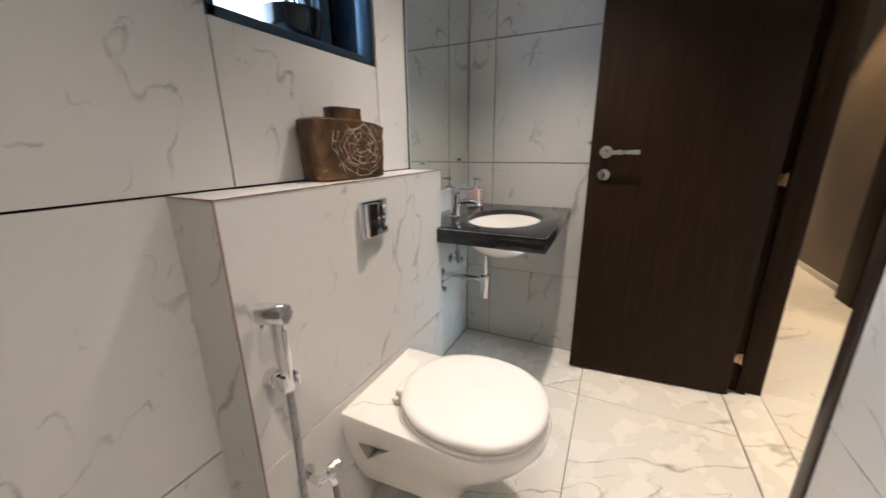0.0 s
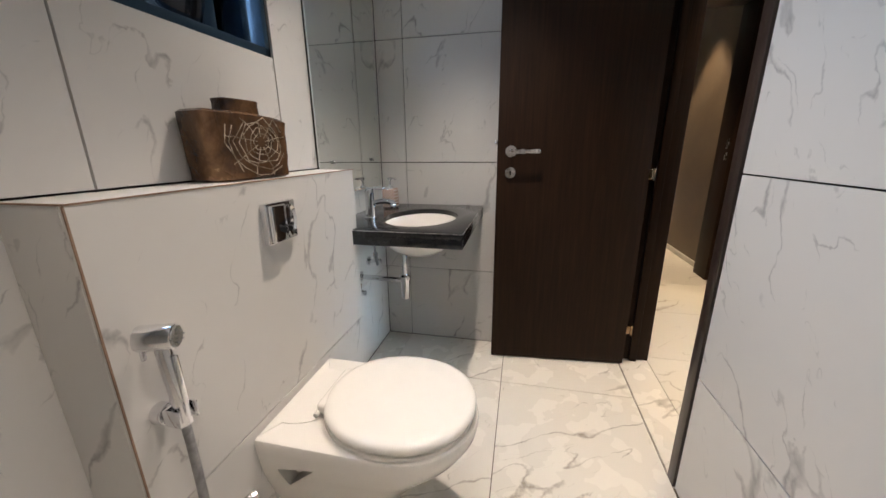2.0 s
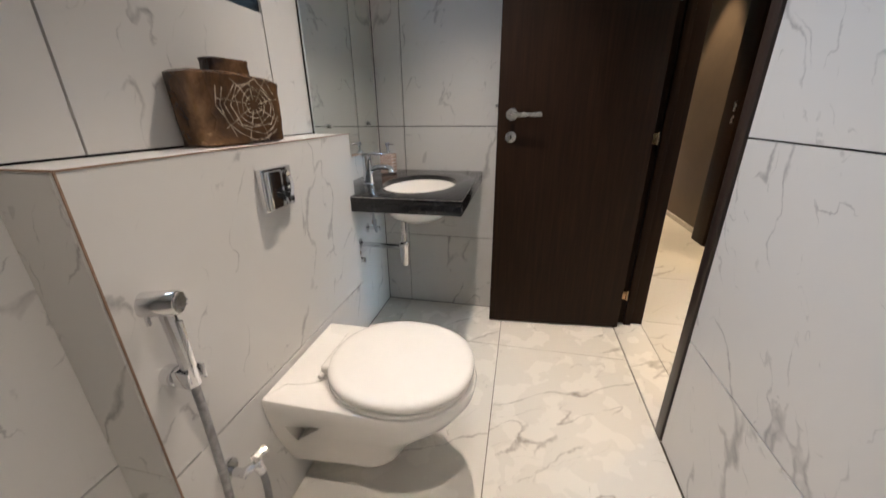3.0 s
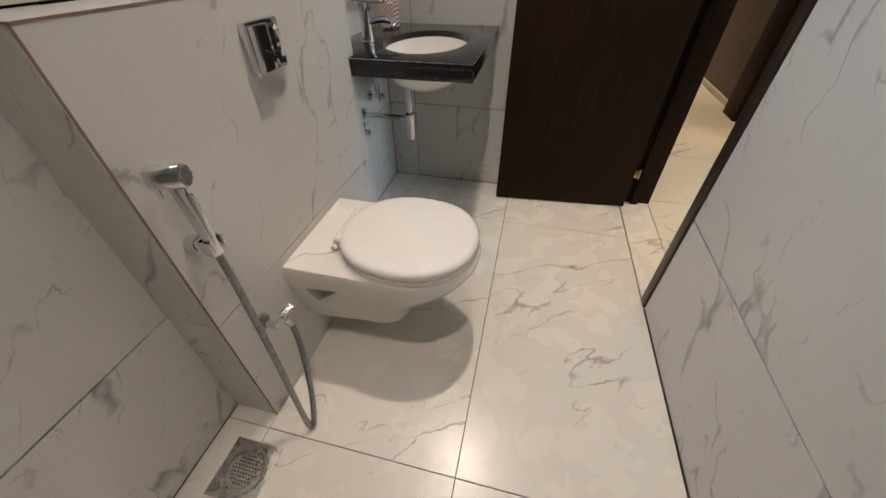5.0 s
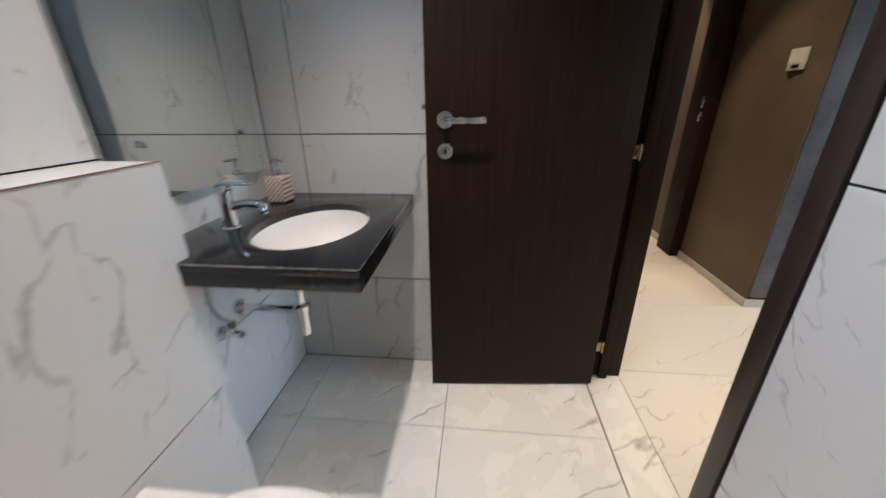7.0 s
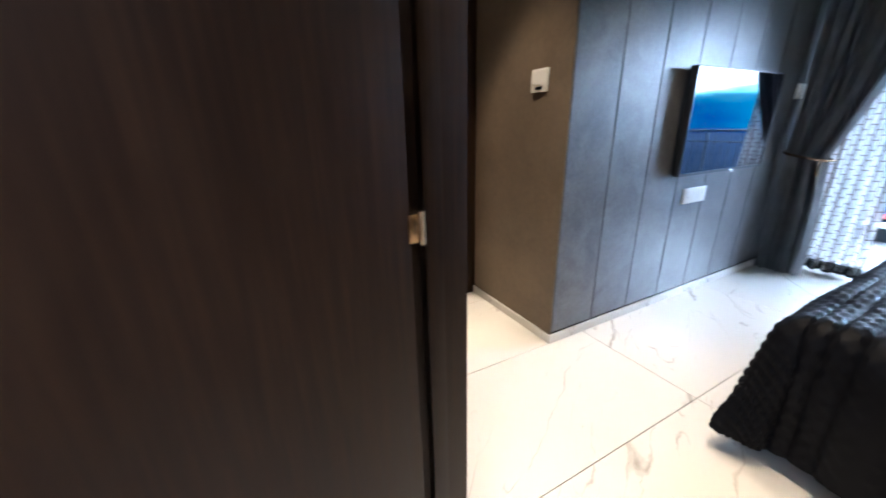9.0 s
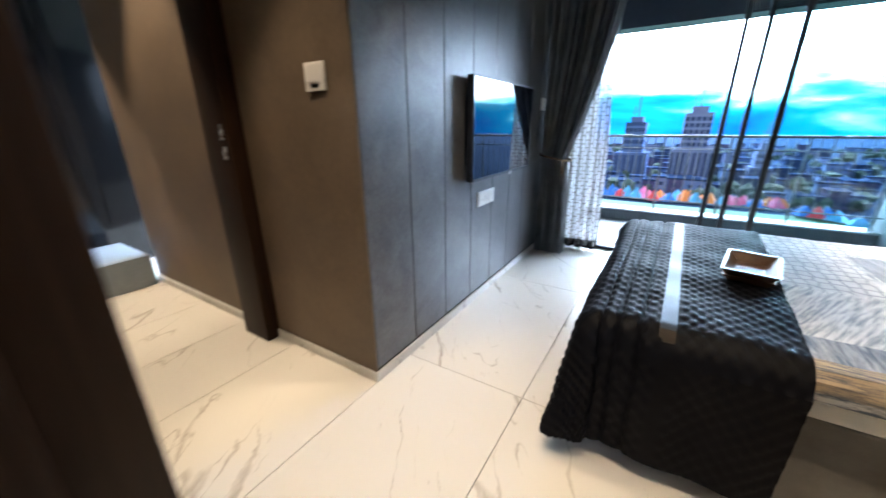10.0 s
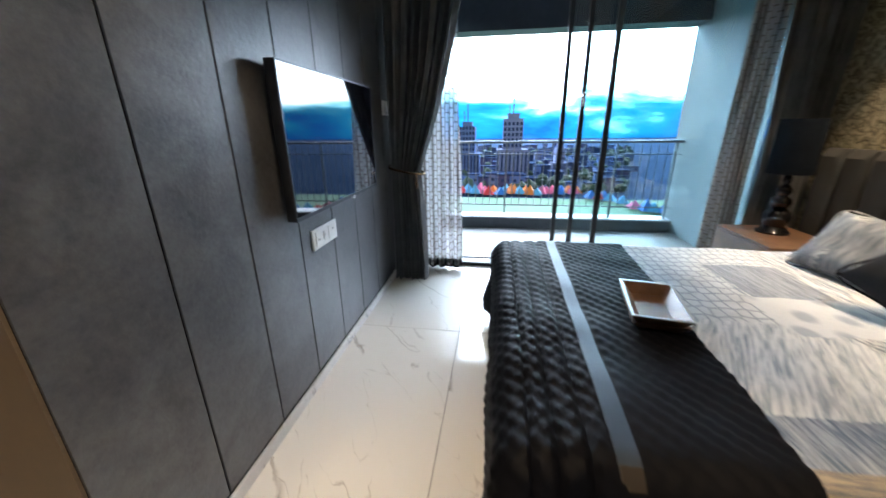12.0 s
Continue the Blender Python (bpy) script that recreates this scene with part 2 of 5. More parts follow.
def tube(bm, pts, r, sides=12):
    """A round tube along a smooth line through the points."""
    pts = [Vector(p) for p in pts]
    line = []
    for i in range(len(pts) - 1):
        p0, p1, p2, p3 = pts[max(i - 1, 0)], pts[i], pts[i + 1], pts[min(i + 2, len(pts) - 1)]
        for k in range(8):
            t = k / 8
            line.append(0.5 * ((2 * p1) + (p2 - p0) * t + (2 * p0 - 5 * p1 + 4 * p2 - p3) * t * t + (3 * p1 - p0 - 3 * p2 + p3) * t**3))
    line.append(pts[-1])
    rings, up = [], Vector((0.31, 0.22, 0.93)).normalized()
    for i, p in enumerate(line):
        d = (line[min(i + 1, len(line) - 1)] - line[max(i - 1, 0)]).normalized()
        side = d.cross(up).normalized()
        over = side.cross(d)
        rings.append([bm.verts.new(p + (side * math.cos(2 * math.pi * k / sides) + over * math.sin(2 * math.pi * k / sides)) * r) for k in range(sides)])
    for a, b in zip(rings, rings[1:]):
        for k in range(sides):
            bm.faces.new((a[k], a[(k + 1) % sides], b[(k + 1) % sides], b[k]))
    bm.faces.new(rings[0][::-1])
    bm.faces.new(rings[-1])
    return bm


def loft(bm, rings, closed=True, caps=True):
    """Skin over rings of points that all have the same count."""
    vs = [[bm.verts.new(p) for p in ring] for ring in rings]
    n = len(vs[0])
    for a, b in zip(vs, vs[1:]):
        for k in range(n if closed else n - 1):
            bm.faces.new((a[k], a[(k + 1) % n], b[(k + 1) % n], b[k]))
    if caps:
        bm.faces.new(vs[0][::-1])
        bm.faces.new(vs[-1])
    return bm


def lathe(bm, cx, cy, profile, sides=32):
    rings = [[(cx + r * math.cos(2 * math.pi * k / sides), cy + r * math.sin(2 * math.pi * k / sides), z) for k in range(sides)] for r, z in profile]
    return loft(bm, rings)


ORIGIN = {}


def mesh_of(name, bm, mat, shift=(0, 0, 0), smooth=True):
    bmesh.ops.recalc_face_normals(bm, faces=bm.faces)
    me = bpy.data.meshes.new(name)
    bm.to_mesh(me)
    bm.free()
    me.transform(Matrix.Translation(-Vector(shift)))
    me.materials.append(mat)
    if smooth:
        me.shade_smooth()
        me.set_sharp_from_angle(angle=radians(35))
    return me


def thing(name, place, label, category, group=""):
    """An empty at the base of a thing, to which its parts belong."""
    ob = new(name)
    ob.empty_display_size = 0.1
    ob.location = place
    ORIGIN[ob.name] = Vector(place)
    return tagged(ob, label, category, group)


def part(name, bm, mat, parent, label=""):
    """One mesh, built in world metres, as a part of a thing or of a part."""
    at = ORIGIN[parent.name]
    ob = new(name, mesh_of(name, bm, mat, at))
    ob.parent = parent
    ORIGIN[ob.name] = at
    return tagged(ob, label)


def single(name, bm, mat, place, label="", category="", group="", kind=""):
    ob = new(name, mesh_of(name, bm, mat, place))
    ob.location = place
    ORIGIN[ob.name] = Vector(place)
    return tagged(ob, label, category, group, kind)


def structure(name, bm, mat, label="", place=(0, 0, 0)):
    return single(name, bm, mat, place, label, "", "", "structure")


# ---- structure ----
XL, XR, YF = -0.14, 1.16, 2.205
TF = 0.009
CEIL, CEIL2 = 2.40, 2.60
DOOR_TOP, DOOR_Y0, DOOR_Y1 = 2.155, 1.394, 2.204

floor = structure("floor", boxed((-0.5, 4.84, -1.6, 6.9, -0.12, -TF)), GROUT_PALE, "large polished white marble floor tiles with grey and beige veins")
wall_west = structure("wall_west", boxed(
    (-0.45, XL - TF, -1.2, 0.835, 0, 2.6), (-0.45, XL - TF, 1.380, YF + 0.2, 0, 2.6),
    (-0.45, XL - TF, 0.835, 1.380, 0, 1.360), (-0.45, XL - TF, 0.835, 1.380, 1.96, 2.6)), GROUT, "bathroom wall of white veined marble tiles")
wall_north = structure("wall_north", boxed((XL - TF, 1.31, YF + TF, 2.33, 0, 2.6)), GROUT, "bathroom end wall of white veined marble tiles")
wall_east = structure("wall_east", boxed(
    (XR + TF, 1.31, -1.2, DOOR_Y0, 0, 2.6), (XR + TF, 1.31, DOOR_Y0, YF + TF, DOOR_TOP, 2.6), (XR + TF, 1.31, DOOR_Y1 + 0.001, YF + TF, 0, DOOR_TOP)), GROUT, "bathroom wall with the door opening, white veined marble tiles")
wall_south = structure("wall_south", boxed((-0.45, 1.31, -1.35, -1.2, 0, 2.6)), MARBLE_WALL, "plain marble wall")
ceiling = structure("ceiling", boxed((-0.45, 1.31, -1.35, 2.33, CEIL, 2.6)), CEILING, "plain white ceiling")
structure("ceiling_bedroom", boxed((1.31, 4.90, -0.3, 6.9, CEIL2, 2.75)), CEILING, "plain white false ceiling")
structure("wall_hall_west", boxed((1.16, 1.31, 2.33, 6.9, 0, 2.75)), BROWN, "brown textured wall of the passage")
structure("wall_bedroom_west", boxed((1.313, 1.325, -0.139, DOOR_Y0 - 0.05, 0, 2.6), (1.313, 1.325, DOOR_Y1 + 0.05, 2.33, 0, 2.6)), BROWN, "brown textured wall beside the bathroom door")
wall_tv = structure("wall_television", boxed((2.247, 4.88, 2.832, 3.02, 0, 2.6)), BLACK_GLOSS, "dark grey textured panelled wall")
structure("wall_hall_east", boxed((2.245, 2.40, 3.02, 5.10, 0, 2.6), (2.240, 2.247, 2.829, 3.02, 0, 2.6)), BROWN, "brown textured wall of the passage")
structure("wall_headboard", boxed((1.31, 4.88, -0.3, -0.14, 0, 2.6)), GOLD_PAPER, "gold and grey textured wallpaper wall")
structure("wall_window_right", boxed((4.80, 4.96, -0.14, 0.06, 0, 2.6), (4.80, 4.96, 2.66, 2.832, 0, 2.6), (4.80, 4.96, 0.06, 2.66, 2.45, 2.6)), NAVY_PAINT, "dark painted wall round the balcony door")
structure("wall_hall_end", boxed((0.4, 4.7, 6.75, 6.9, 0, 2.75)), BROWN, "plain dark wall at the end of the passage")

# ---- bathroom structure and door ----
LEDGE_Y0, LEDGE_Y1, LEDGE_Z = 0.69, 1.57, 1.02
ledge = structure("wall_ledge", boxed((XL + 0.001, -TF, LEDGE_Y0 + TF, LEDGE_Y1 - TF, 0, LEDGE_Z - TF)), GROUT_PALE, "half-height white marble ledge that hides the cistern")


def smooth_noise(x, y, z=0.0):
    return noise.noise(Vector((x, y, z)))


def cut(bm, cutter):
    """The first shape less the second."""
    obs = []
    for b in (bm, cutter):
        bmesh.ops.recalc_face_normals(b, faces=b.faces)
        me = bpy.data.meshes.new("blank")
        b.to_mesh(me)
        b.free()
        obs.append(new("blank", me))
    mod = obs[0].modifiers.new("cut", "BOOLEAN")
    mod.object, mod.solver = obs[1], "EXACT"
    done = bpy.data.meshes.new_from_object(obs[0].evaluated_get(bpy.context.evaluated_depsgraph_get()))
    out = bmesh.new()
    out.from_mesh(done)
    for ob in obs:
        bpy.data.objects.remove(ob)
    return out


def prism(outline, z0, z1):
    bm = bmesh.new()
    return loft(bm, [[(x, y, z0) for x, y in outline], [(x, y, z1) for x, y in outline]])


def bath_door():
    door = thing("door_1", (1.175, 2.13, 0), "open dark brown wooden bathroom door with steel lever handle", "door")
    a, b = Vector((1.172, 2.108)), Vector((0.497, 2.052))
    along = (b - a).normalized()
    back = Vector((along.y, -along.x))
    if back.y < 0:
        back = -back
    w = (b - a).length

    def at(u, v, z):
        p = a + along * u + back * v
        return (p.x, p.y, z)

    def slab(u0, u1, v0, v1, z0, z1, bevel=0.002):
        bm = boxed((u0, u1, v0, v1, z0, z1), bevel=bevel)
        for v in bm.verts:
            v.co = Vector(at(v.co.x, v.co.y, v.co.z))
        return bm

    leaf = part("leaf", slab(0, w, 0, 0.035, 0.008, 2.10), WOOD, door)
    for z in (0.20, 0.972, 1.85):
        hinge = part("hinge", slab(-0.017, 0.004, -0.0015, 0.03, z - 0.022, z + 0.022, 0.001), BRASS, door, "small brass hinge")
        part("knuckle", rods((at(-0.019, -0.002, z - 0.026), at(-0.019, -0.002, z + 0.026), 0.005)), BRASS, hinge)
    u = w - 0.062
    hz = 1.076
    handle = part("door_handle", rods((at(u, 0.0, hz), at(u, -0.009, hz), 0.026), (at(u, -0.009, hz), at(u, -0.045, hz), 0.010), sides=28, bevel=0.002), STEEL, door, "brushed steel lever handle")
    lever = slab(u - 0.128, u + 0.010, -0.057, -0.043, hz - 0.0095, hz + 0.0095, 0.006)
    part("lever", lever, STEEL, handle)
    rose = part("keyhole_plate", rods((at(u, 0.0, hz - 0.096), at(u, -0.009, hz - 0.096), 0.025), sides=28, bevel=0.002), STEEL, door, "round steel keyhole plate")
    part("keyhole", slab(u - 0.003, u + 0.003, -0.0105, -0.008, hz - 0.105, hz - 0.087, 0), BLACK_GLOSS, rose)
    part("latch", slab(w - 0.001, w + 0.012, 0.012, 0.024, hz + 0.03, hz + 0.046, 0.002), CHROME, door, "chrome latch bolt")


def door_frame():
    frame_1 = structure("door_frame_1", boxed((XR - 0.006, 1.316, 1.393, 1.438, 0, 2.155), bevel=0.002), LIT_FRAME_WOOD, "dark brown wooden door frame", (1.24, 1.4, 0))
    # The far jamb keeps the dark veneer, as the unlit side of the frame.
    far = boxed((XR + 0.016, 1.311, 2.171, 2.204, 0, 2.155), (1.215, 1.250, 2.150, 2.172, 0, 2.11), bevel=0.002)
    ob = new("far_jamb", mesh_of("far_jamb", far, WOOD, (1.24, 1.4, 0)))
    ob.parent = frame_1
    head = boxed((XR - 0.006, 1.316, 1.438, 2.171, 2.112, 2.155), bevel=0.002)
    ob = new("head", mesh_of("head", head, LIT_FRAME_WOOD, (1.24, 1.4, 0)))
    ob.parent = frame_1
    entry = structure("door_frame_2", boxed((2.166, 2.244, 3.565, 3.78, 0, 2.15), bevel=0.004), WOOD, "dark brown wooden frame of the bedroom entrance", (2.16, 3.6, 0))
    for name, span in (("left_jamb", (1.311, 1.39, 3.565, 3.78, 0, 2.15)), ("head", (1.39, 2.166, 3.565, 3.78, 2.10, 2.15))):
        ob = new(name, mesh_of(name, boxed(span, bevel=0.004), LIT_FRAME_WOOD, (2.16, 3.6, 0)))
        ob.parent = entry
    for z, h in ((1.11, 0.035), (1.015, 0.03)):
        ob = new("strike_plate", mesh_of("strike_plate", boxed((2.162, 2.1665, 3.60, 3.63, z - h, z + h), bevel=0.001), STEEL, (2.16, 3.6, 0)))
        ob.parent = entry


bath_door()
door_frame()


def bath_window():
    y0, y1, z0, z1 = 0.835, 1.380, 1.360, 1.96
    w = structure("window_1", boxed((-0.19, -0.145, y0, y1, z0, z0 + 0.022), (-0.19, -0.145, y0, y1, z1 - 0.022, z1), (-0.19, -0.145, y0, y0 + 0.02, z0, z1), (-0.19, -0.145, y1 - 0.02, y1, z0, z1), bevel=0.002), BLUE_FRAME, "small bathroom window with a dark blue aluminium frame", (-0.17, 1.1, z0))
    for name, bm, mat in (
        ("stile", boxed((-0.225, -0.195, 1.205, 1.245, z0, z1), (-0.24, -0.22, 1.175, 1.20, z0, z1), bevel=0.004), BLUE_FRAME),
        ("pane", boxed((-0.212, -0.208, 1.245, y1, z0, z1)), GLASS_BLUE),
        ("window_sill", boxed((-0.449, -0.15, y0 + 0.001, y1 - 0.001, z0 - 0.001, z0 + 0.006)), PLASTER),
    ):
        ob = new(name, mesh_of(name, bm, mat, (-0.17, 1.1, z0)))
        ob.parent = w
        if mat is GLASS_BLUE:
            ob.visible_shadow = False
    slat = boxed((-0.33, -0.31, 1.25, y1, z0 + 0.02, z0 + 0.03), (-0.33, -0.31, 1.25, y1, z0 + 0.16, z0 + 0.17), (-0.33, -0.31, 1.25, y1, z0 + 0.30, z0 + 0.31))
    ob = new("louvre", mesh_of("louvre", slat, BLUE_FRAME, (-0.17, 1.1, z0)))
    ob.parent = w


bath_window()
structure("backdrop_window", boxed((-0.80, -0.79, -1.6, 3.6, 0.9, 4.2)), glowing("bright_sky", (0.70, 0.86, 1.0), 2.2), "plain bright sky outside the bathroom window")


def dark_pot():
    pot = thing("plant_pot", (-0.27, 1.175, 1.366), "dark blue-black bowl pot with a thin stem on the window sill", "plant pot")
    prof = [(0.028, 1.367), (0.050, 1.374), (0.072, 1.40), (0.084, 1.44), (0.086, 1.475), (0.080, 1.475), (0.070, 1.44), (0.02, 1.42)]
    part("bowl", lathe(bmesh.new(), -0.27, 1.175, prof), BLACK_GLOSS, pot)
    part("stem", rods(((-0.27, 1.16, 1.42), (-0.262, 1.15, 1.62), 0.008), ((-0.27, 1.185, 1.42), (-0.28, 1.20, 1.58), 0.005)), FRAME_DARK, pot, "thin dark stem")


dark_pot()

# ---- toilet ----
WY = 1.112


def oval(cx, cy, rx, ry, n=48, power=2.0, blunt=0.0):
    pts = []
    for k in range(n):
        a = 2 * math.pi * k / n
        c, s = math.cos(a), math.sin(a)
        x, y = abs(c) ** (2 / power) * math.copysign(1, c), abs(s) ** (2 / power) * math.copysign(1, s)
        pts.append((cx + rx * x, cy + ry * y * (1 - blunt * max(0, x) ** 2)))
    return pts


def d_shape(back, front, half, back_half, n=40):
    """An outline with a straight back at the wall and a round front."""
    pts = []
    mid = front - half * 1.02
    for k in range(n + 1):
        a = -math.pi / 2 + math.pi * k / n
        pts.append((mid + (front - mid) * math.cos(a), WY + half * math.sin(a)))
    for f in (0.8, 0.55, 0.3, 0.08, 0.0):
        h = back_half + (half - back_half) * min(1, f * 1.2)
        pts.append((back + (mid - back) * f, WY + h))
    for f in (0.0, 0.08, 0.3, 0.55, 0.8):
        h = back_half + (half - back_half) * min(1, f * 1.2)
        pts.append((back + (mid - back) * f, WY - h))
    return pts


def toilet():
    wc = thing("toilet", (0.0, WY, 0.10), "white wall-hung ceramic toilet with its lid closed", "toilet")
    bm = bmesh.new()
    rows = ((0.105, 0.30, 0.085, 0.10), (0.11, 0.315, 0.10, 0.115), (0.16, 0.345, 0.115, 0.135), (0.22, 0.39, 0.135, 0.155), (0.28, 0.45, 0.158, 0.172),
            (0.33, 0.505, 0.176, 0.180), (0.365, 0.528, 0.183, 0.184), (0.392, 0.533, 0.186, 0.186), (0.400, 0.530, 0.183, 0.183), (0.403, 0.520, 0.174, 0.176))
    loft(bm, [[(x, y, z) for x, y in d_shape(0.001, f, h, b)] for z, f, h, b in rows])
    tri = [(0.045, 0.315), (0.150, 0.330), (0.060, 0.245)]
    for side in (-1, 1):
        cutter = bmesh.new()
        y_in, y_out = WY + side * 0.125, WY + side * 0.25
        loft(cutter, [[(x, y_in, z) for x, z in tri], [(x, y_out, z) for x, z in tri]])
        bm = cut(bm, cutter)
    body = part("body", bm, CERAMIC, wc)
    part("back_plate", prism(d_shape(0.004, 0.16, 0.12, 0.172), 0.4025, 0.4055), CERAMIC, wc)
    seat = bmesh.new()
    cx, rx, ry = 0.319, 0.203, 0.185
    loft(seat, [[(x, y, z) for x, y in oval(cx, WY, rx * f, ry * f, 56, 2.15)] for z, f in ((0.405, 0.97), (0.408, 0.995), (0.417, 0.995), (0.420, 0.97))])
    part("seat", seat, PLASTIC, wc)
    lid = bmesh.new()
    loft(lid, [[(x, y, z) for x, y in oval(cx + 0.002, WY, rx * f, ry * f, 64, 2.15)] for z, f in (
        (0.424, 0.97), (0.425, 0.995), (0.431, 1.008), (0.438, 1.006), (0.444, 0.990), (0.4485, 0.955), (0.4515, 0.89), (0.4535, 0.78), (0.455, 0.55), (0.456, 0.25), (0.456, 0.03))])
    lid_ob = part("lid", lid, PLASTIC, wc)
    part("lid_collar", boxed((0.112, 0.20, WY - 0.085, WY + 0.085, 0.410, 0.4455), bevel=0.010, segments=4), PLASTIC, lid_ob)
    for side in (-1, 1):
        part("seat_hinge", rods(((0.118, WY + side * 0.075, 0.404), (0.118, WY + side * 0.075, 0.420), 0.011), ((0.118, WY + side * 0.060, 0.421), (0.118, WY + side * 0.098, 0.421), 0.007), bevel=0.001), PLASTIC, wc, "white seat hinge")


toilet()


def flush_plate():
    y0, y1, z0, z1 = 1.062, 1.178, 0.862, 0.965
    fp = thing("flush_plate", (0.001, 1.12, 0.91), "square chrome flush plate on the marble ledge", "flush plate")
    part("plate", boxed((0.0005, 0.018, y0, y1, z0, z1), bevel=0.004, segments=3), CHROME, fp)
    part("large_button", boxed((0.018, 0.030, y0 + 0.006, y0 + 0.062, z0 + 0.005, z1 - 0.005), bevel=0.004, segments=3), CHROME, fp, "flat chrome button")
    bm = bmesh.new()
    cy, cz = y1 - 0.030, (z0 + z1) / 2
    rings = [[(x, cy + ry * math.cos(2 * math.pi * k / 32), cz + rz * math.sin(2 * math.pi * k / 32)) for k in range(32)] for x, ry, rz in ((0.0175, 0.027, 0.042), (0.022, 0.026, 0.041), (0.019, 0.020, 0.034), (0.012, 0.010, 0.018), (0.010, 0.002, 0.004))]
    loft(bm, rings)
    part("small_button", bm, CHROME, fp, "hollow round chrome button")


flush_plate()


def health_faucet():
    y = 0.740
    hs = thing("hand_shower", (0.0, y, 0.64), "chrome hand shower in a wall holder with a long steel hose", "hand shower")
    part("holder", rods(((0.001, y, 0.640), (0.026, y, 0.643), 0.020), ((0.026, y, 0.643), (0.044, y, 0.645), 0.013), bevel=0.002), CHROME, hs)
    clip = boxed((0.036, 0.068, y - 0.019, y - 0.015, 0.632, 0.664), (0.036, 0.068, y + 0.015, y + 0.019, 0.632, 0.664), (0.034, 0.039, y - 0.019, y + 0.019, 0.632, 0.664), bevel=0.0015)
    part("clip", clip, CHROME, hs)
    handle = part("grip", tube(bmesh.new(), [(0.054, y, 0.628), (0.053, y, 0.68), (0.051, y - 0.002, 0.73), (0.049, y - 0.003, 0.785)], 0.0125, 16), CHROME, hs)
    part("lever", boxed((0.062, 0.070, y - 0.004, y + 0.005, 0.668, 0.765), bevel=0.003, segments=3), CHROME, handle)
    part("hook", boxed((0.022, 0.028, y - 0.022, y - 0.014, 0.760, 0.792), bevel=0.002), CHROME, handle)
    head = part("spray_head", rods(((0.022, y - 0.018, 0.800), (0.070, y + 0.006, 0.797), 0.0215), sides=28, bevel=0.003), CHROME, hs)
    part("nozzle", rods(((0.069, y + 0.0055, 0.7971), (0.0725, y + 0.007, 0.7969), 0.018), sides=28), STEEL, head)
    dots = [((0.0722, y + 0.0065 + 0.011 * math.cos(a), 0.797 + 0.011 * math.sin(a)), (0.0745, y + 0.0075 + 0.011 * math.cos(a), 0.797 + 0.011 * math.sin(a)), 0.0018) for a in np.linspace(0, 2 * math.pi, 9)[:-1].tolist()]
    part("holes", rods(*dots, sides=6), HOSE, head)
    part("hose", tube(bmesh.new(), [(0.054, y, 0.630), (0.060, 0.737, 0.56), (0.072, 0.727, 0.43), (0.086, 0.712, 0.30), (0.102, 0.695, 0.17), (0.114, 0.682, 0.08), (0.122, 0.676, 0.030), (0.130, 0.684, 0.022), (0.132, 0.698, 0.05),
        (0.124, 0.735, 0.13), (0.105, 0.775, 0.22), (0.085, 0.803, 0.275), (0.068, 0.816, 0.310)], 0.0078, 14), HOSE, hs, "flexible grey steel hose")
    valve = thing("angle_valve", (0.0, 0.805, 0.33), "chrome angle valve on the wall below the hand shower", "valve")
    part("wall_flange", rods(((0.001, 0.788, 0.330), (0.010, 0.788, 0.330), 0.027), sides=28, bevel=0.003), CHROME, valve)
    part("valve_body", rods(((0.010, 0.788, 0.330), (0.055, 0.788, 0.330), 0.010), ((0.046, 0.788, 0.330), (0.055, 0.814, 0.328), 0.010), ((0.062, 0.812, 0.333), (0.068, 0.816, 0.306), 0.011), bevel=0.001), CHROME, valve)
    part("knob", rods(((0.050, 0.816, 0.334), (0.060, 0.850, 0.338), 0.013), sides=8, bevel=0.002), STEEL, valve, "faceted steel knob")


health_faucet()


def drain():
    d = thing("floor_drain", (0.0, 0.55, 0.0), "square steel floor drain with a perforated round cover", "drain")
    x0, x1, y0, y1 = -0.070, 0.072, 0.462, 0.608
    cx, cy = 0.001, 0.535
    part("plate", boxed((x0, x1, y0, y1, -0.002, 0.0025), bevel=0.001), STEEL, d)
    part("rim", lathe(bmesh.new(), cx, cy, [(0.062, 0.002), (0.060, 0.0075), (0.053, 0.0075), (0.049, 0.003)], 40), STEEL, d)
    part("cover", lathe(bmesh.new(), cx, cy, [(0.046, 0.0026), (0.044, 0.0058), (0.010, 0.0068), (0.001, 0.0068)], 40), STEEL, d)
    holes = []
    for i in range(-4, 5):
        for j in range(-4, 5):
            if math.hypot(i, j) < 4.3:
                hx, hy = cx + i * 0.0085 + (j % 2) * 0.004, cy + j * 0.0085
                holes.append(((hx, hy, 0.0055), (hx, hy, 0.0073), 0.0021))
    part("holes", rods(*holes, sides=8), BLACK_GLOSS, d, "dark round drain holes")


drain()

# ---- wash basin ----
CX0, CX1, CY0, CY1, CZ0, CZ1 = XL + 0.0015, 0.42, 1.530, 2.203, 0.742, 0.800
BX, BY, BRX, BRY = 0.185, 1.835, 0.160, 0.212


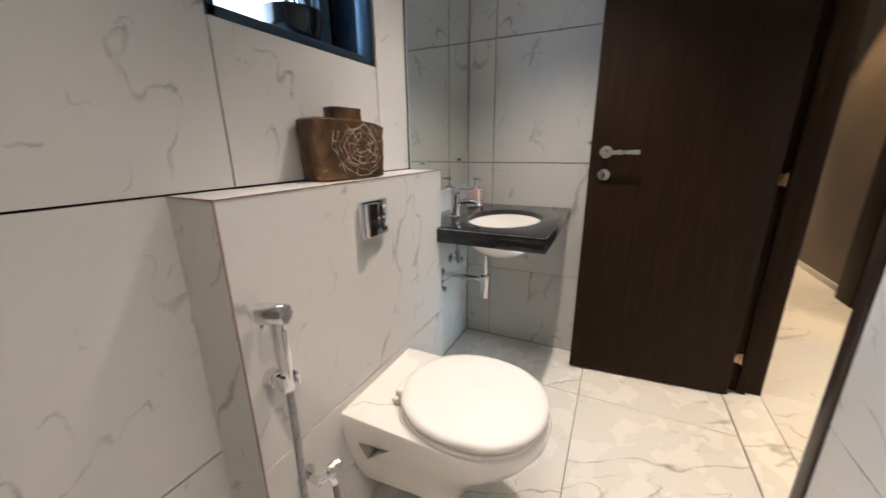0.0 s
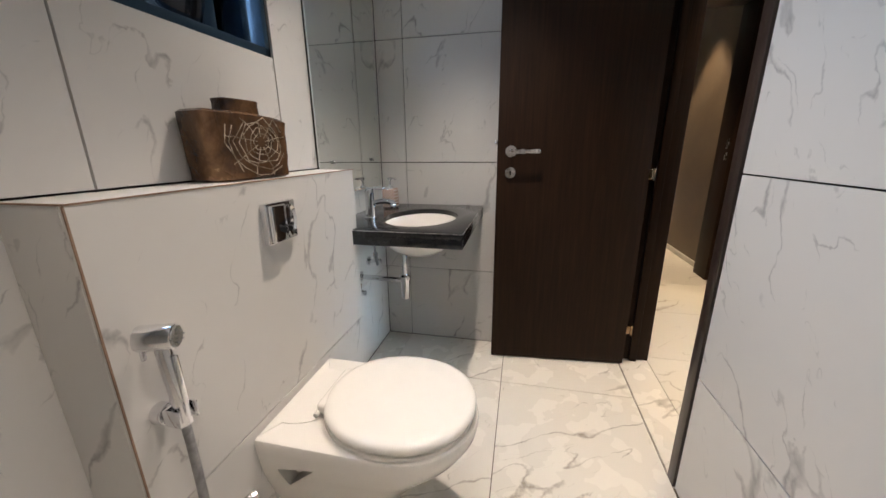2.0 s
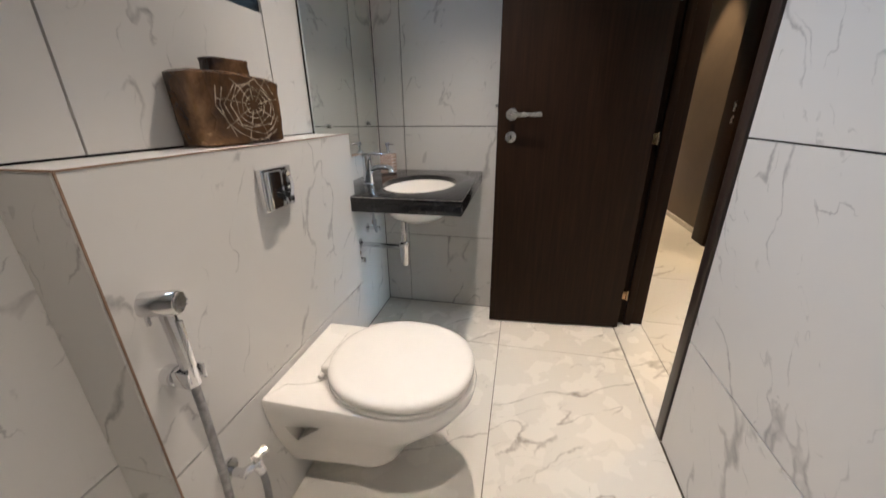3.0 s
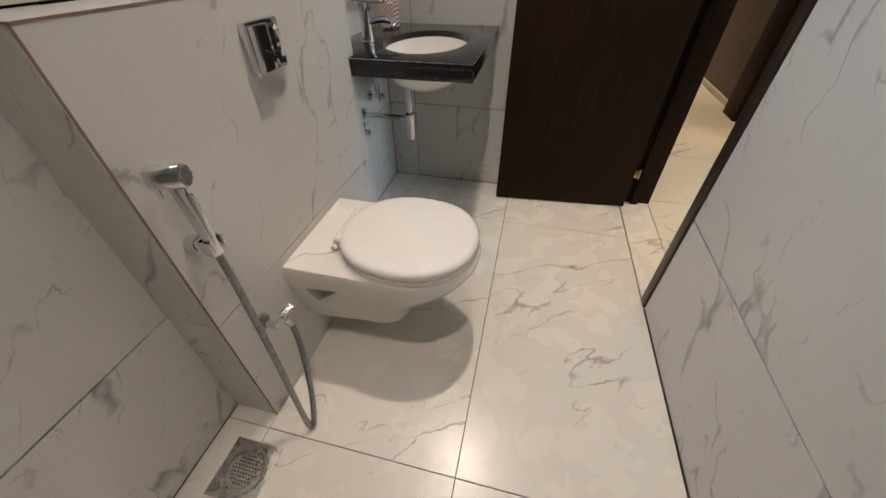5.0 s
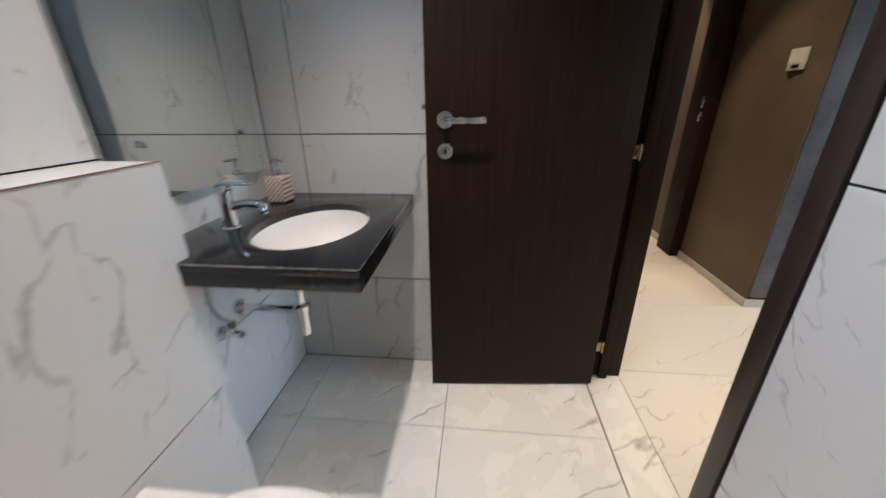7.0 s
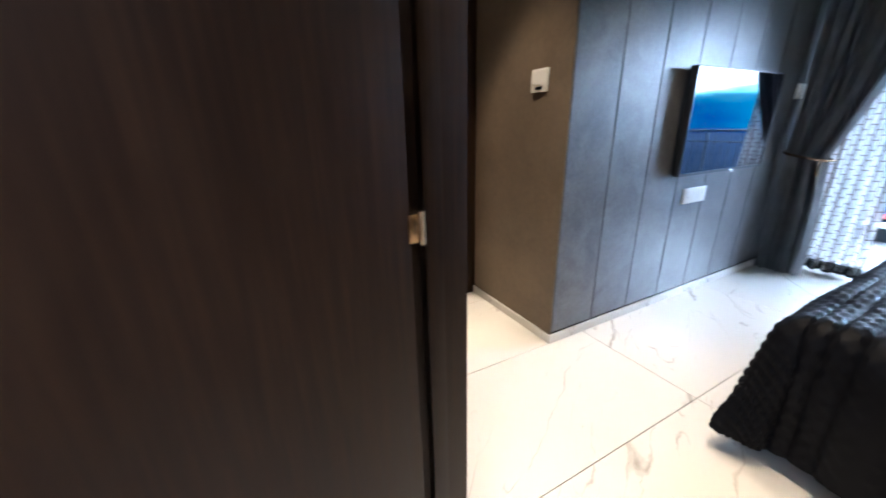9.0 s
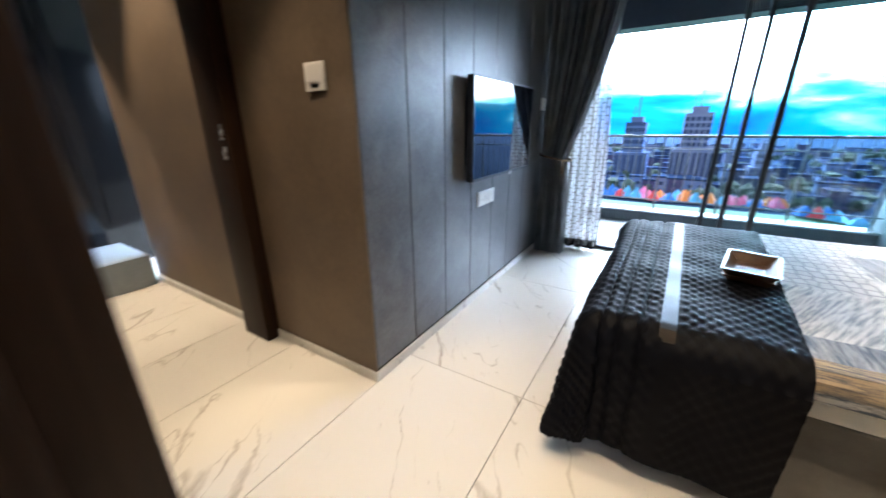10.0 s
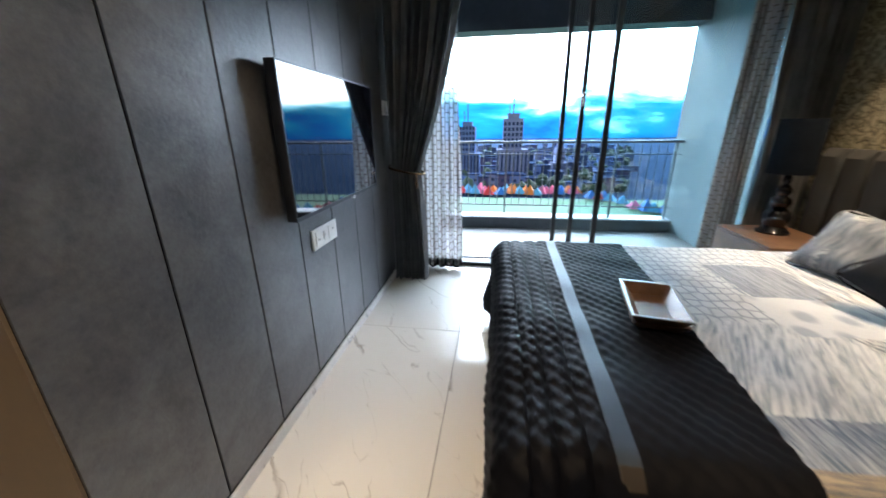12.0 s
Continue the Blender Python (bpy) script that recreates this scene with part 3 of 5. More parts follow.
def counter():
    slab = boxed((CX0, CX1, CY0, CY1, CZ1 - 0.022, CZ1), bevel=0.0015)
    hole = prism(oval(BX, BY, BRX, BRY, 64), CZ1 - 0.05, CZ1 + 0.05)
    top = single("counter", cut(slab, hole), GRANITE, (BX, BY, CZ0), "polished black granite basin counter fixed to the marble wall", "counter")
    apron = boxed((CX0, CX1 - 0.001, CY0 + 0.001, CY0 + 0.020, CZ0, CZ1 - 0.0225), (CX1 - 0.020, CX1 - 0.001, CY0 + 0.020, CY1, CZ0, CZ1 - 0.0225), bevel=0.001)
    part("apron", apron, GRANITE, top)
    # Thin steel-coloured strips just below the counter's two outer top edges.
    edge = boxed((CX0, CX1 - 0.003, CY0 - 0.0008, CY0 + 0.001, CZ1 - 0.003, CZ1 - 0.0008), (CX1 - 0.001, CX1 + 0.0008, CY0, CY1, CZ1 - 0.003, CZ1 - 0.0008))
    part("worn_edge", edge, STEEL, top, "thin bright edge line")
    basin = thing("wash_basin", (BX, BY, 0.63), "white oval ceramic undermount wash basin", "wash basin")
    prof_out = [(1.06, CZ1 - 0.0225), (1.05, 0.745), (1.0, 0.715), (0.86, 0.680), (0.62, 0.652), (0.30, 0.638), (0.14, 0.636)]
    prof_in = [(0.12, 0.650), (0.32, 0.653), (0.62, 0.668), (0.84, 0.694), (0.95, 0.730), (0.985, 0.775), (0.985, CZ1 - 0.0225)]
    bm = bmesh.new()
    loft(bm, [[(x, y, z) for x, y in oval(BX, BY, BRX * f, BRY * f, 56)] for f, z in prof_out + prof_in], caps=False)
    vs = list(bm.verts)
    bm.faces.new(vs[6 * 56:7 * 56])
    bm.faces.new(vs[7 * 56:8 * 56])
    first, last = vs[:56], vs[-56:]
    for k in range(56):
        bm.faces.new((first[k], last[k], last[(k + 1) % 56], first[(k + 1) % 56]))
    part("bowl", bm, CERAMIC, basin)
    part("drain", lathe(bmesh.new(), BX, BY, [(0.024, 0.650), (0.024, 0.6535), (0.016, 0.6545), (0.004, 0.6525)]), CHROME, basin, "chrome plug hole")
    tx, ty = 0.100, 1.832
    trap = thing("bottle_trap", (tx, ty, 0.40), "chrome bottle trap and waste pipe under the basin", "bottle trap")
    part("tail_pipe", rods(((tx, ty, 0.648), (tx, ty, 0.628), 0.028), ((tx, ty, 0.628), (tx, ty, 0.50), 0.014), bevel=0.002), CHROME, trap)
    part("bottle", lathe(bmesh.new(), tx, ty, [(0.014, 0.402), (0.019, 0.406), (0.021, 0.43), (0.024, 0.50), (0.029, 0.503), (0.029, 0.516), (0.016, 0.522)]), CHROME, trap)
    part("waste_pipe", rods(((tx, ty, 0.492), (XL + 0.012, ty + 0.01, 0.492), 0.0125), ((XL + 0.012, ty + 0.01, 0.492), (XL + 0.001, ty + 0.01, 0.492), 0.026), bevel=0.001), CHROME, trap)
    v = thing("supply_valve", (XL, 1.78, 0.50), "chrome and brass angle valves with braided hoses under the basin", "valve")
    for y, z in ((1.745, 0.450), (1.95, 0.540)):
        part("valve_body", rods(((XL + 0.001, y, z), (XL + 0.008, y, z), 0.024), ((XL + 0.008, y, z), (XL + 0.055, y, z), 0.010), ((XL + 0.045, y, z - 0.008), (XL + 0.045, y, z + 0.026), 0.010), bevel=0.001), CHROME, v)
        part("nut", rods(((XL + 0.045, y, z + 0.026), (XL + 0.045, y, z + 0.044), 0.0115), sides=6), BRASS, v, "brass hexagonal nut")
        part("knob", rods(((XL + 0.055, y, z), (XL + 0.075, y, z), 0.013), sides=8, bevel=0.002), CHROME, v)
    part("hose", tube(bmesh.new(), [(XL + 0.045, 1.745, 0.494), (XL + 0.040, 1.70, 0.56), (XL + 0.05, 1.69, 0.66), (-0.04, 1.73, 0.76)], 0.0055), HOSE, v, "pale braided hose")
    part("hose", tube(bmesh.new(), [(XL + 0.045, 1.95, 0.584), (XL + 0.07, 1.90, 0.60), (XL + 0.10, 1.84, 0.56), (XL + 0.11, 1.80, 0.62), (-0.02, 1.765, 0.76)], 0.0055), HOSE, v, "pale braided hose")


counter()


def basin_tap():
    tx, ty = -0.025, 1.765
    tap = thing("basin_tap", (tx, ty, CZ1), "tall chrome single-lever basin tap on the black counter", "tap")
    part("body", lathe(bmesh.new(), tx, ty, [(0.025, CZ1 + 0.0003), (0.025, CZ1 + 0.006), (0.0205, CZ1 + 0.010), (0.0195, CZ1 + 0.10), (0.021, CZ1 + 0.105), (0.021, CZ1 + 0.122), (0.016, CZ1 + 0.127)]), CHROME, tap)
    spout = part("spout", tube(bmesh.new(), [(tx + 0.01, ty, CZ1 + 0.062), (tx + 0.045, ty, CZ1 + 0.074), (tx + 0.085, ty, CZ1 + 0.075), (tx + 0.112, ty, CZ1 + 0.066)], 0.011, 16), CHROME, tap)
    part("aerator", rods(((tx + 0.103, ty, CZ1 + 0.070), (tx + 0.106, ty, CZ1 + 0.048), 0.0115), bevel=0.001), CHROME, spout)
    part("lever", boxed((tx - 0.012, tx + 0.088, ty - 0.009, ty + 0.009, CZ1 + 0.126, CZ1 + 0.134), bevel=0.0035, segments=3), CHROME, tap)


basin_tap()


def lattice_material():
    m = material("rose_lattice_glaze", (0.45, 0.28, 0.20), 0.25)
    n = Net(m)
    w = n.node("TexWave", Vector=n.mapped(n.co, (1, 1, 1), (0, 45, 0)), Scale=28.0).outputs[1]
    w2 = n.node("TexWave", Vector=n.mapped(n.co, (1, 1, 1), (0, -45, 0)), Scale=28.0).outputs[1]
    f = n.math("MAXIMUM", w, w2)
    n.colour(n.ramp(f, (0.72, (0.34, 0.19, 0.13)), (0.9, (0.72, 0.60, 0.52))))
    n.bump(f, 0.6, 0.002)
    return m


def soap_pump():
    sx, sy = -0.050, 2.085
    p = thing("soap_dispenser", (sx, sy, CZ1), "pinkish lattice soap dispenser with a chrome pump on the counter", "soap dispenser")
    part("bottle", boxed((sx - 0.034, sx + 0.034, sy - 0.034, sy + 0.034, CZ1 + 0.0003, CZ1 + 0.095), bevel=0.006, segments=3), lattice_material(), p)
    pump = part("pump", lathe(bmesh.new(), sx, sy, [(0.016, CZ1 + 0.095), (0.016, CZ1 + 0.108), (0.006, CZ1 + 0.110), (0.006, CZ1 + 0.135), (0.012, CZ1 + 0.137), (0.012, CZ1 + 0.150), (0.006, CZ1 + 0.152)]), CHROME, p)
    part("nozzle", rods(((sx, sy, CZ1 + 0.145), (sx + 0.035, sy - 0.01, CZ1 + 0.142), 0.005), bevel=0.001), CHROME, pump)


soap_pump()


def wall_mirror():
    y0, y1, z0, z1 = 1.562, 2.150, 0.905, 2.10
    m = thing("wall_mirror", (XL, 1.85, z0), "frameless rectangular wall mirror held by small chrome clips", "mirror")
    part("glass", boxed((XL + 0.008, XL + 0.014, y0, y1, z0, z1), bevel=0.0015, segments=1), MIRROR, m)
    part("backing", boxed((XL + 0.001, XL + 0.0078, y0 + 0.003, y1 - 0.003, z0 + 0.003, z1 - 0.003)), BLACK_GLOSS, m)
    for y, z in ((1.665, 1.043), (2.05, 1.043), (1.665, 1.95), (2.05, 1.95)):
        part("clip", rods(((XL + 0.014, y, z), (XL + 0.026, y, z), 0.008), bevel=0.002), CHROME, m, "small round chrome clip")


wall_mirror()


def bronze_material():
    m = material("bronze_glaze", (0.16, 0.09, 0.05), 0.22, 0.35)
    n = Net(m)
    g = n.noise(n.co, 7.0, 6, 0.65, 0.5)
    n.colour(n.ramp(g, (0.35, (0.030, 0.018, 0.014)), (0.52, (0.13, 0.065, 0.030)), (0.68, (0.27, 0.15, 0.07))))
    ring = n.node("TexVoronoi", Vector=n.mapped(n.co, (0.6, 1, 1)), Scale=32.0)
    ring.feature = "DISTANCE_TO_EDGE"
    n.bump(n.math("ADD", n.math("MULTIPLY", n.ramp(ring.outputs[0], (0.0, 0.0), (0.12, 1.0)), 0.25), n.math("MULTIPLY", g, 0.8)), 0.6, 0.005)
    n.rough(n.ramp(g, (0.3, 0.12), (0.8, 0.34)))
    return m


def vase():
    bronze = bronze_material()
    v = thing("vase", (-0.075, 1.125, LEDGE_Z), "square glazed brown stoneware vase with carved rings on the ledge", "vase")
    body = bmesh.new()
    n = 44
    rows = []
    turn = radians(-10)
    for i in range(30):
        t = i / 29
        z = LEDGE_Z + 0.0005 + 0.158 * t
        half = 0.113 + 0.007 * t - (0.016 if t < 0.03 else 0) - (0.010 if t > 0.97 else 0)
        deep = 0.042 - (0.006 if t > 0.97 or t < 0.03 else 0)
        ring = []
        for x, y in oval(0, 0, deep, half, n, 11.0):
            lump = 1 + 0.022 * smooth_noise(x * 30 + 3, y * 30, z * 30)
            x, y = x * lump, y * lump
            if y > 0.03:
                z_here = z - 0.014 * (y - 0.03) / 0.09 * t
            else:
                z_here = z
            ring.append((-0.075 + x * math.cos(turn) - y * math.sin(turn), 1.120 + x * math.sin(turn) + y * math.cos(turn), z_here))
        rows.append(ring)
    loft(body, rows)
    ob = part("body", body, bronze, v)
    neck = bmesh.new()
    loft(neck, [[(-0.075 + x * math.cos(turn) - y * math.sin(turn), 1.125 + x * math.sin(turn) + y * math.cos(turn), LEDGE_Z + z) for x, y in oval(0, 0, 0.026 * f, 0.052 * f, 32, 5.0)] for z, f in ((0.150, 1.0), (0.178, 0.96), (0.186, 1.0), (0.188, 0.96), (0.187, 0.70), (0.160, 0.60))])
    part("neck", neck, bronze, v)
    glaze = mottled("gold_glaze_lines", (0.34, 0.26, 0.17), (0.58, 0.50, 0.40), 0.28, 40.0, 0.1, 0.5)

    def on_face(u, w):
        x = 0.0425
        return (-0.075 + x * math.cos(turn) - u * math.sin(turn), 1.120 + x * math.sin(turn) + u * math.cos(turn), LEDGE_Z + w)

    rnd = random.Random(5)
    lines = bmesh.new()
    for ring in range(1, 8):
        r = 0.010 + ring * 0.0115
        pts = []
        for k in range(15):
            a = 2 * math.pi * k / 14 + rnd.uniform(-0.08, 0.08)
            rr = r * rnd.uniform(0.88, 1.12)
            u, w = 0.028 + rr * 1.05 * math.cos(a), 0.090 + rr * 0.95 * math.sin(a)
            if -0.092 < u < 0.103 and 0.008 < w < 0.150:
                pts.append(on_face(u, w))
            elif len(pts) > 1:
                for p, q in zip(pts, pts[1:]):
                    rod(lines, p, q, 0.0011, sides=5)
                pts = []
            else:
                pts = []
        for p, q in zip(pts, pts[1:]):
            rod(lines, p, q, 0.0011, sides=5)
    for k in range(9):
        a = 2 * math.pi * k / 9 + 0.2
        p = None
        for step in range(1, 9):
            r = step * 0.0125
            u, w = 0.028 + r * math.cos(a + rnd.uniform(-0.05, 0.05)), 0.090 + r * math.sin(a + rnd.uniform(-0.05, 0.05))
            if not (-0.095 < u < 0.103 and 0.006 < w < 0.150):
                break
            q = on_face(u, w)
            if p:
                rod(lines, p, q, 0.0011, sides=5)
            p = q
    part("glaze", lines, glaze, v, "raised pale gold glaze lines")


vase()

# ---- bedroom fabrics and finishes ----
def fabric(name, dark, light, rough=0.85, weave=420.0, big=6.0, sheen=0.3, bump=0.25):
    m = material(name, light, rough)
    n = Net(m)
    a = n.node("TexWave", Vector=n.co, Scale=weave / 6).outputs[1]
    b = n.noise(n.co, big, 4, 0.6)
    c = n.noise(n.co, weave, 2, 0.5)
    f = n.math("ADD", n.math("MULTIPLY", b, 0.7), n.math("MULTIPLY", c, 0.3))
    n.colour(n.ramp(f, (0.35, dark), (0.65, light)))
    n.bump(n.math("ADD", a, c), bump, 0.0008)
    n.bsdf.inputs["Sheen Weight"].default_value = sheen
    return m


BLACK_QUILT = fabric("black_satin_quilt", (0.0022, 0.0024, 0.004), (0.0045, 0.0048, 0.007), 0.58, 500, 12, 0.0, 0.1)
BLACK_QUILT.node_tree.nodes["Principled BSDF"].inputs["Specular IOR Level"].default_value = 0.09
SATIN_BAND = fabric("grey_satin_band", (0.010, 0.021, 0.042), (0.018, 0.036, 0.066), 0.5, 400, 8, 0.1, 0.05)
GREY_LINEN = fabric("grey_upholstery", (0.10, 0.095, 0.085), (0.17, 0.165, 0.15), 0.9)
BROWN_VELVET = fabric("grey_brown_velvet", (0.026, 0.026, 0.024), (0.046, 0.045, 0.041), 0.75, 500, 5, 0.08)
DRAPE = fabric("dark_grey_drape", (0.12, 0.118, 0.12), (0.19, 0.187, 0.19), 0.7, 500, 7, 0.05)
WALNUT_CLOTH = fabric("dull_brown_cloth", (0.022, 0.016, 0.010), (0.036, 0.026, 0.017), 0.9)
NAVY_CLOTH = fabric("navy_cloth", (0.003, 0.005, 0.009), (0.007, 0.011, 0.018), 0.9, 500, 7, 0.0)
NAVY_CLOTH.node_tree.nodes["Principled BSDF"].inputs["Specular IOR Level"].default_value = 0.12
BLACK_CLOTH = fabric("black_cloth", (0.003, 0.004, 0.006), (0.007, 0.008, 0.011), 0.9, 500, 7, 0.0)
WALNUT = mottled("walnut_veneer", (0.10, 0.048, 0.025), (0.21, 0.115, 0.062), 0.42, 9.0, 0.05)
DECK = mottled("grey_brown_deck", (0.20, 0.18, 0.17), (0.32, 0.30, 0.29), 0.5, 6.0, 0.1)
METAL_RAIL = mottled("grey_painted_steel", (0.14, 0.16, 0.18), (0.22, 0.24, 0.26), 0.4, 10.0, 0.03, 0.4)


def patchwork():
    """A printed patchwork: honeycomb, slate, oval, feathered and woven fields, each at its place on the cloth."""
    m = material("patchwork_print", (0.5, 0.5, 0.5), 0.85)
    n = Net(m)
    xyz = n.node("SeparateXYZ", Vector=n.co)
    wob = n.math("MULTIPLY", n.math("SUBTRACT", n.noise(n.co, 7, 2), 0.5), 0.03)
    cx, cy, cz = n.math("ADD", xyz.outputs[0], wob), n.math("ADD", xyz.outputs[1], wob), xyz.outputs[2]

    def field(x0, x1, y0, y1):
        f = n.math("GREATER_THAN", cx, x0)
        f = n.math("MULTIPLY", f, n.math("LESS_THAN", cx, x1))
        f = n.math("MULTIPLY", f, n.math("GREATER_THAN", cy, y0))
        return n.math("MULTIPLY", f, n.math("LESS_THAN", cy, y1))

    def two(pattern, lo, hi, a, b):
        return n.ramp(pattern, (lo, a), (hi, b))

    feather = n.noise(n.mapped(n.mapped(n.co, (1, 1, 1), (0, 0, 28)), (9, 165, 20)), 1.0, 4, 0.6, 0.2)
    feather_b = n.noise(n.mapped(n.co, (10, 75, 20)), 1.0, 5, 0.65, 0.4)
    curl = n.math("ABSOLUTE", n.math("SUBTRACT", n.noise(n.mapped(n.co, (22, 34, 10)), 1.0, 3, 0.5, 1.2), 0.5))
    thread_x = n.noise(n.mapped(n.co, (9, 150, 40)), 1.0, 4, 0.7)
    thread_y = n.noise(n.mapped(n.co, (170, 12, 60)), 1.0, 4, 0.7)
    wash = n.noise(n.co, 9, 4, 0.6)
    comb = n.t.nodes.new("ShaderNodeTexVoronoi")
    comb.feature = "DISTANCE_TO_EDGE"
    n.t.links.new(n.mapped(n.co, (17, 24, 0.01)), comb.inputs["Vector"])
    comb.inputs["Scale"].default_value = 1.0
    comb.inputs["Randomness"].default_value = 0.35
    honey = two(comb.outputs["Distance"], 0.03, 0.12, (0.25, 0.27, 0.30), (0.62, 0.62, 0.61))
    honey = n.mix(n.math("MULTIPLY", n.ramp(wash, (0.4, 0.0), (0.7, 1.0)), 0.5), honey, (0.36, 0.37, 0.38))
    slate = two(thread_x, 0.36, 0.66, (0.13, 0.155, 0.19), (0.36, 0.38, 0.42))
    oval_tex = n.t.nodes.new("ShaderNodeTexVoronoi")
    n.t.links.new(n.mapped(n.co, (7.5, 10.5, 0.01)), oval_tex.inputs["Vector"])
    oval_tex.inputs["Scale"].default_value = 1.0
    oval_tex.inputs["Randomness"].default_value = 0.6
    ovals = two(n.math("ADD", oval_tex.outputs["Distance"], n.math("MULTIPLY", wash, 0.25)), 0.38, 0.55, (0.36, 0.38, 0.42), (0.62, 0.62, 0.61))
    streaks = two(feather, 0.38, 0.56, (0.22, 0.25, 0.29), (0.68, 0.67, 0.64))
    scribble = two(curl, 0.03, 0.06, (0.17, 0.18, 0.20), (0.58, 0.57, 0.54))
    tan = two(curl, 0.025, 0.05, (0.26, 0.20, 0.14), (0.62, 0.52, 0.40))
    cross = two(feather_b, 0.42, 0.62, (0.25, 0.27, 0.31), (0.68, 0.67, 0.65))
    grey = two(feather_b, 0.38, 0.66, (0.10, 0.13, 0.18), (0.40, 0.42, 0.46))
    beige = two(thread_y, 0.40, 0.60, (0.12, 0.12, 0.13), (0.42, 0.33, 0.22))
    hem = two(thread_y, 0.42, 0.60, (0.05, 0.07, 0.10), (0.38, 0.38, 0.38))
    out = cross
    for col, box_ in (
        (streaks, (-0.60, -0.17, 0.0, 0.5)), (scribble, (-0.60, -0.22, -0.35, 0.0)), (tan, (-0.48, -0.1, -0.55, -0.35)), (honey, (-0.17, 0.9, 0.13, 0.6)),
        (honey, (0.37, 0.9, -0.2, 0.13)), (ovals, (-0.24, 0.03, -0.20, 0.14)), (slate, (0.03, 0.37, -0.18, 0.11)),
        (slate, (-0.50, -0.30, -0.62, -0.34)), (grey, (-0.75, -0.60, -0.9, 0.6)), (beige, (-1.0, -0.745, -0.9, 0.6)),
    ):
        out = n.mix(field(*box_), out, col)
    out = n.mix(n.math("LESS_THAN", cz, -0.045), out, hem)
    fine = n.noise(n.co, 160, 3, 0.6)
    out = n.mix(n.math("MULTIPLY", n.ramp(fine, (0.45, 0.0), (0.60, 1.0)), 0.10), out, (0.12, 0.13, 0.15))
    n.colour(out)
    n.bump(n.math("ADD", feather, n.math("MULTIPLY", fine, 0.4)), 0.35, 0.003)
    return m


PATCHWORK = patchwork()


def sheer_material(name, base, line, clear):
    m = bpy.data.materials.new(name)
    m.use_nodes = True
    n = Net(m)
    sc = n.node("TexBrick", Vector=n.mapped(n.co, (1, 1, 1), (0, 90, 0)), Scale=7.5, Mortar_Size=0.032)
    n2 = n.noise(n.co, 30, 3, 0.6)
    brick = sc.outputs["Fac"]
    n.colour(n.mix(brick, base, line))
    n.bsdf.inputs["Roughness"].default_value = 0.9
    trans = n.t.nodes.new("ShaderNodeBsdfTranslucent")
    see = n.t.nodes.new("ShaderNodeBsdfTransparent")
    n.t.links.new(n.mix(brick, base, line), trans.inputs["Color"])
    mix1, mix2 = n.t.nodes.new("ShaderNodeMixShader"), n.t.nodes.new("ShaderNodeMixShader")
    mix1.inputs[0].default_value = 0.45
    n.t.links.new(n.bsdf.outputs[0], mix1.inputs[1])
    n.t.links.new(trans.outputs[0], mix1.inputs[2])
    n.t.links.new(n.math("MULTIPLY", n.math("SUBTRACT", 1.0, brick), n.math("MULTIPLY", n2, clear * 2)), mix2.inputs[0])
    n.t.links.new(mix1.outputs[0], mix2.inputs[1])
    n.t.links.new(see.outputs[0], mix2.inputs[2])
    n.t.links.new(mix2.outputs[0], n.t.nodes["Material Output"].inputs["Surface"])
    return m


SHEER = sheer_material("sheer_grid_cloth", (0.66, 0.64, 0.63), (0.17, 0.14, 0.12), 0.30)
SHEER_BROWN = sheer_material("brown_sheer_cloth", (0.30, 0.24, 0.20), (0.13, 0.095, 0.07), 0.14)

# ---- bed ----
BX0, BX1, BY0, BY1, BZ = 2.400, 3.785, 0.04, 1.99, 0.530


def sheet_over(x0, x1, y0, y1, top, drop_near, drop_far, drop_foot, step=0.02, lift=0.0, radius=0.035, wave=0.0):
    """A cloth grid laid over the bed: it runs past the near, far and foot edges by the drops given."""
    bm = bmesh.new()
    us = np.arange(x0 - drop_near, x1 + drop_far + step / 2, step).tolist()
    vs = np.arange(y0, y1 + drop_foot + step / 2, step).tolist()
    grid = []
    for v in vs:
        row = []
        for u in us:
            dx = max(x0 - u, 0) - max(u - x1, 0)
            dy = max(v - y1, 0)
            r = math.hypot(dx, dy)
            x, y = min(max(u, x0), x1), min(v, y1)
            limit = max(drop_near, drop_far, drop_foot)
            rr = min(r, limit)
            z = top
            if r > 0:
                a = min(rr / radius, math.pi / 2)
                out = radius * math.sin(a)
                down = radius * (1 - math.cos(a)) + max(0, rr - radius * math.pi / 2)
                corner = min(abs(dx), dy) / (r + 1e-6)
                flare = 0.15 * corner * min(1, rr / 0.45) ** 1.6
                w = wave * math.sin((u if abs(dx) < dy else v) * 22 + 1.3) * min(1, rr / 0.3)
                x -= (out + flare + w) * dx / r
                y += (out + flare + w) * dy / r
                z = top - down
            row.append((x, y, z + lift, u, v))
        grid.append(row)
    verts = [[bm.verts.new(p[:3]) for p in row] for row in grid]
    most = max(drop_near, drop_far, drop_foot) + 1e-6
    for j in range(len(vs) - 1):
        for i in range(len(us) - 1):
            quad = ((j, i), (j, i + 1), (j + 1, i + 1), (j + 1, i))
            if all(math.hypot(max(x0 - grid[b][a][3], 0, grid[b][a][3] - x1), max(grid[b][a][4] - y1, 0)) < most for b, a in quad):
                bm.faces.new([verts[b][a] for b, a in quad])
    loose = {v for v in bm.verts if not v.link_faces}
    verts = [[None if v in loose else v for v in row] for row in verts]
    bmesh.ops.delete(bm, geom=list(loose), context="VERTS")
    return bm, grid, verts


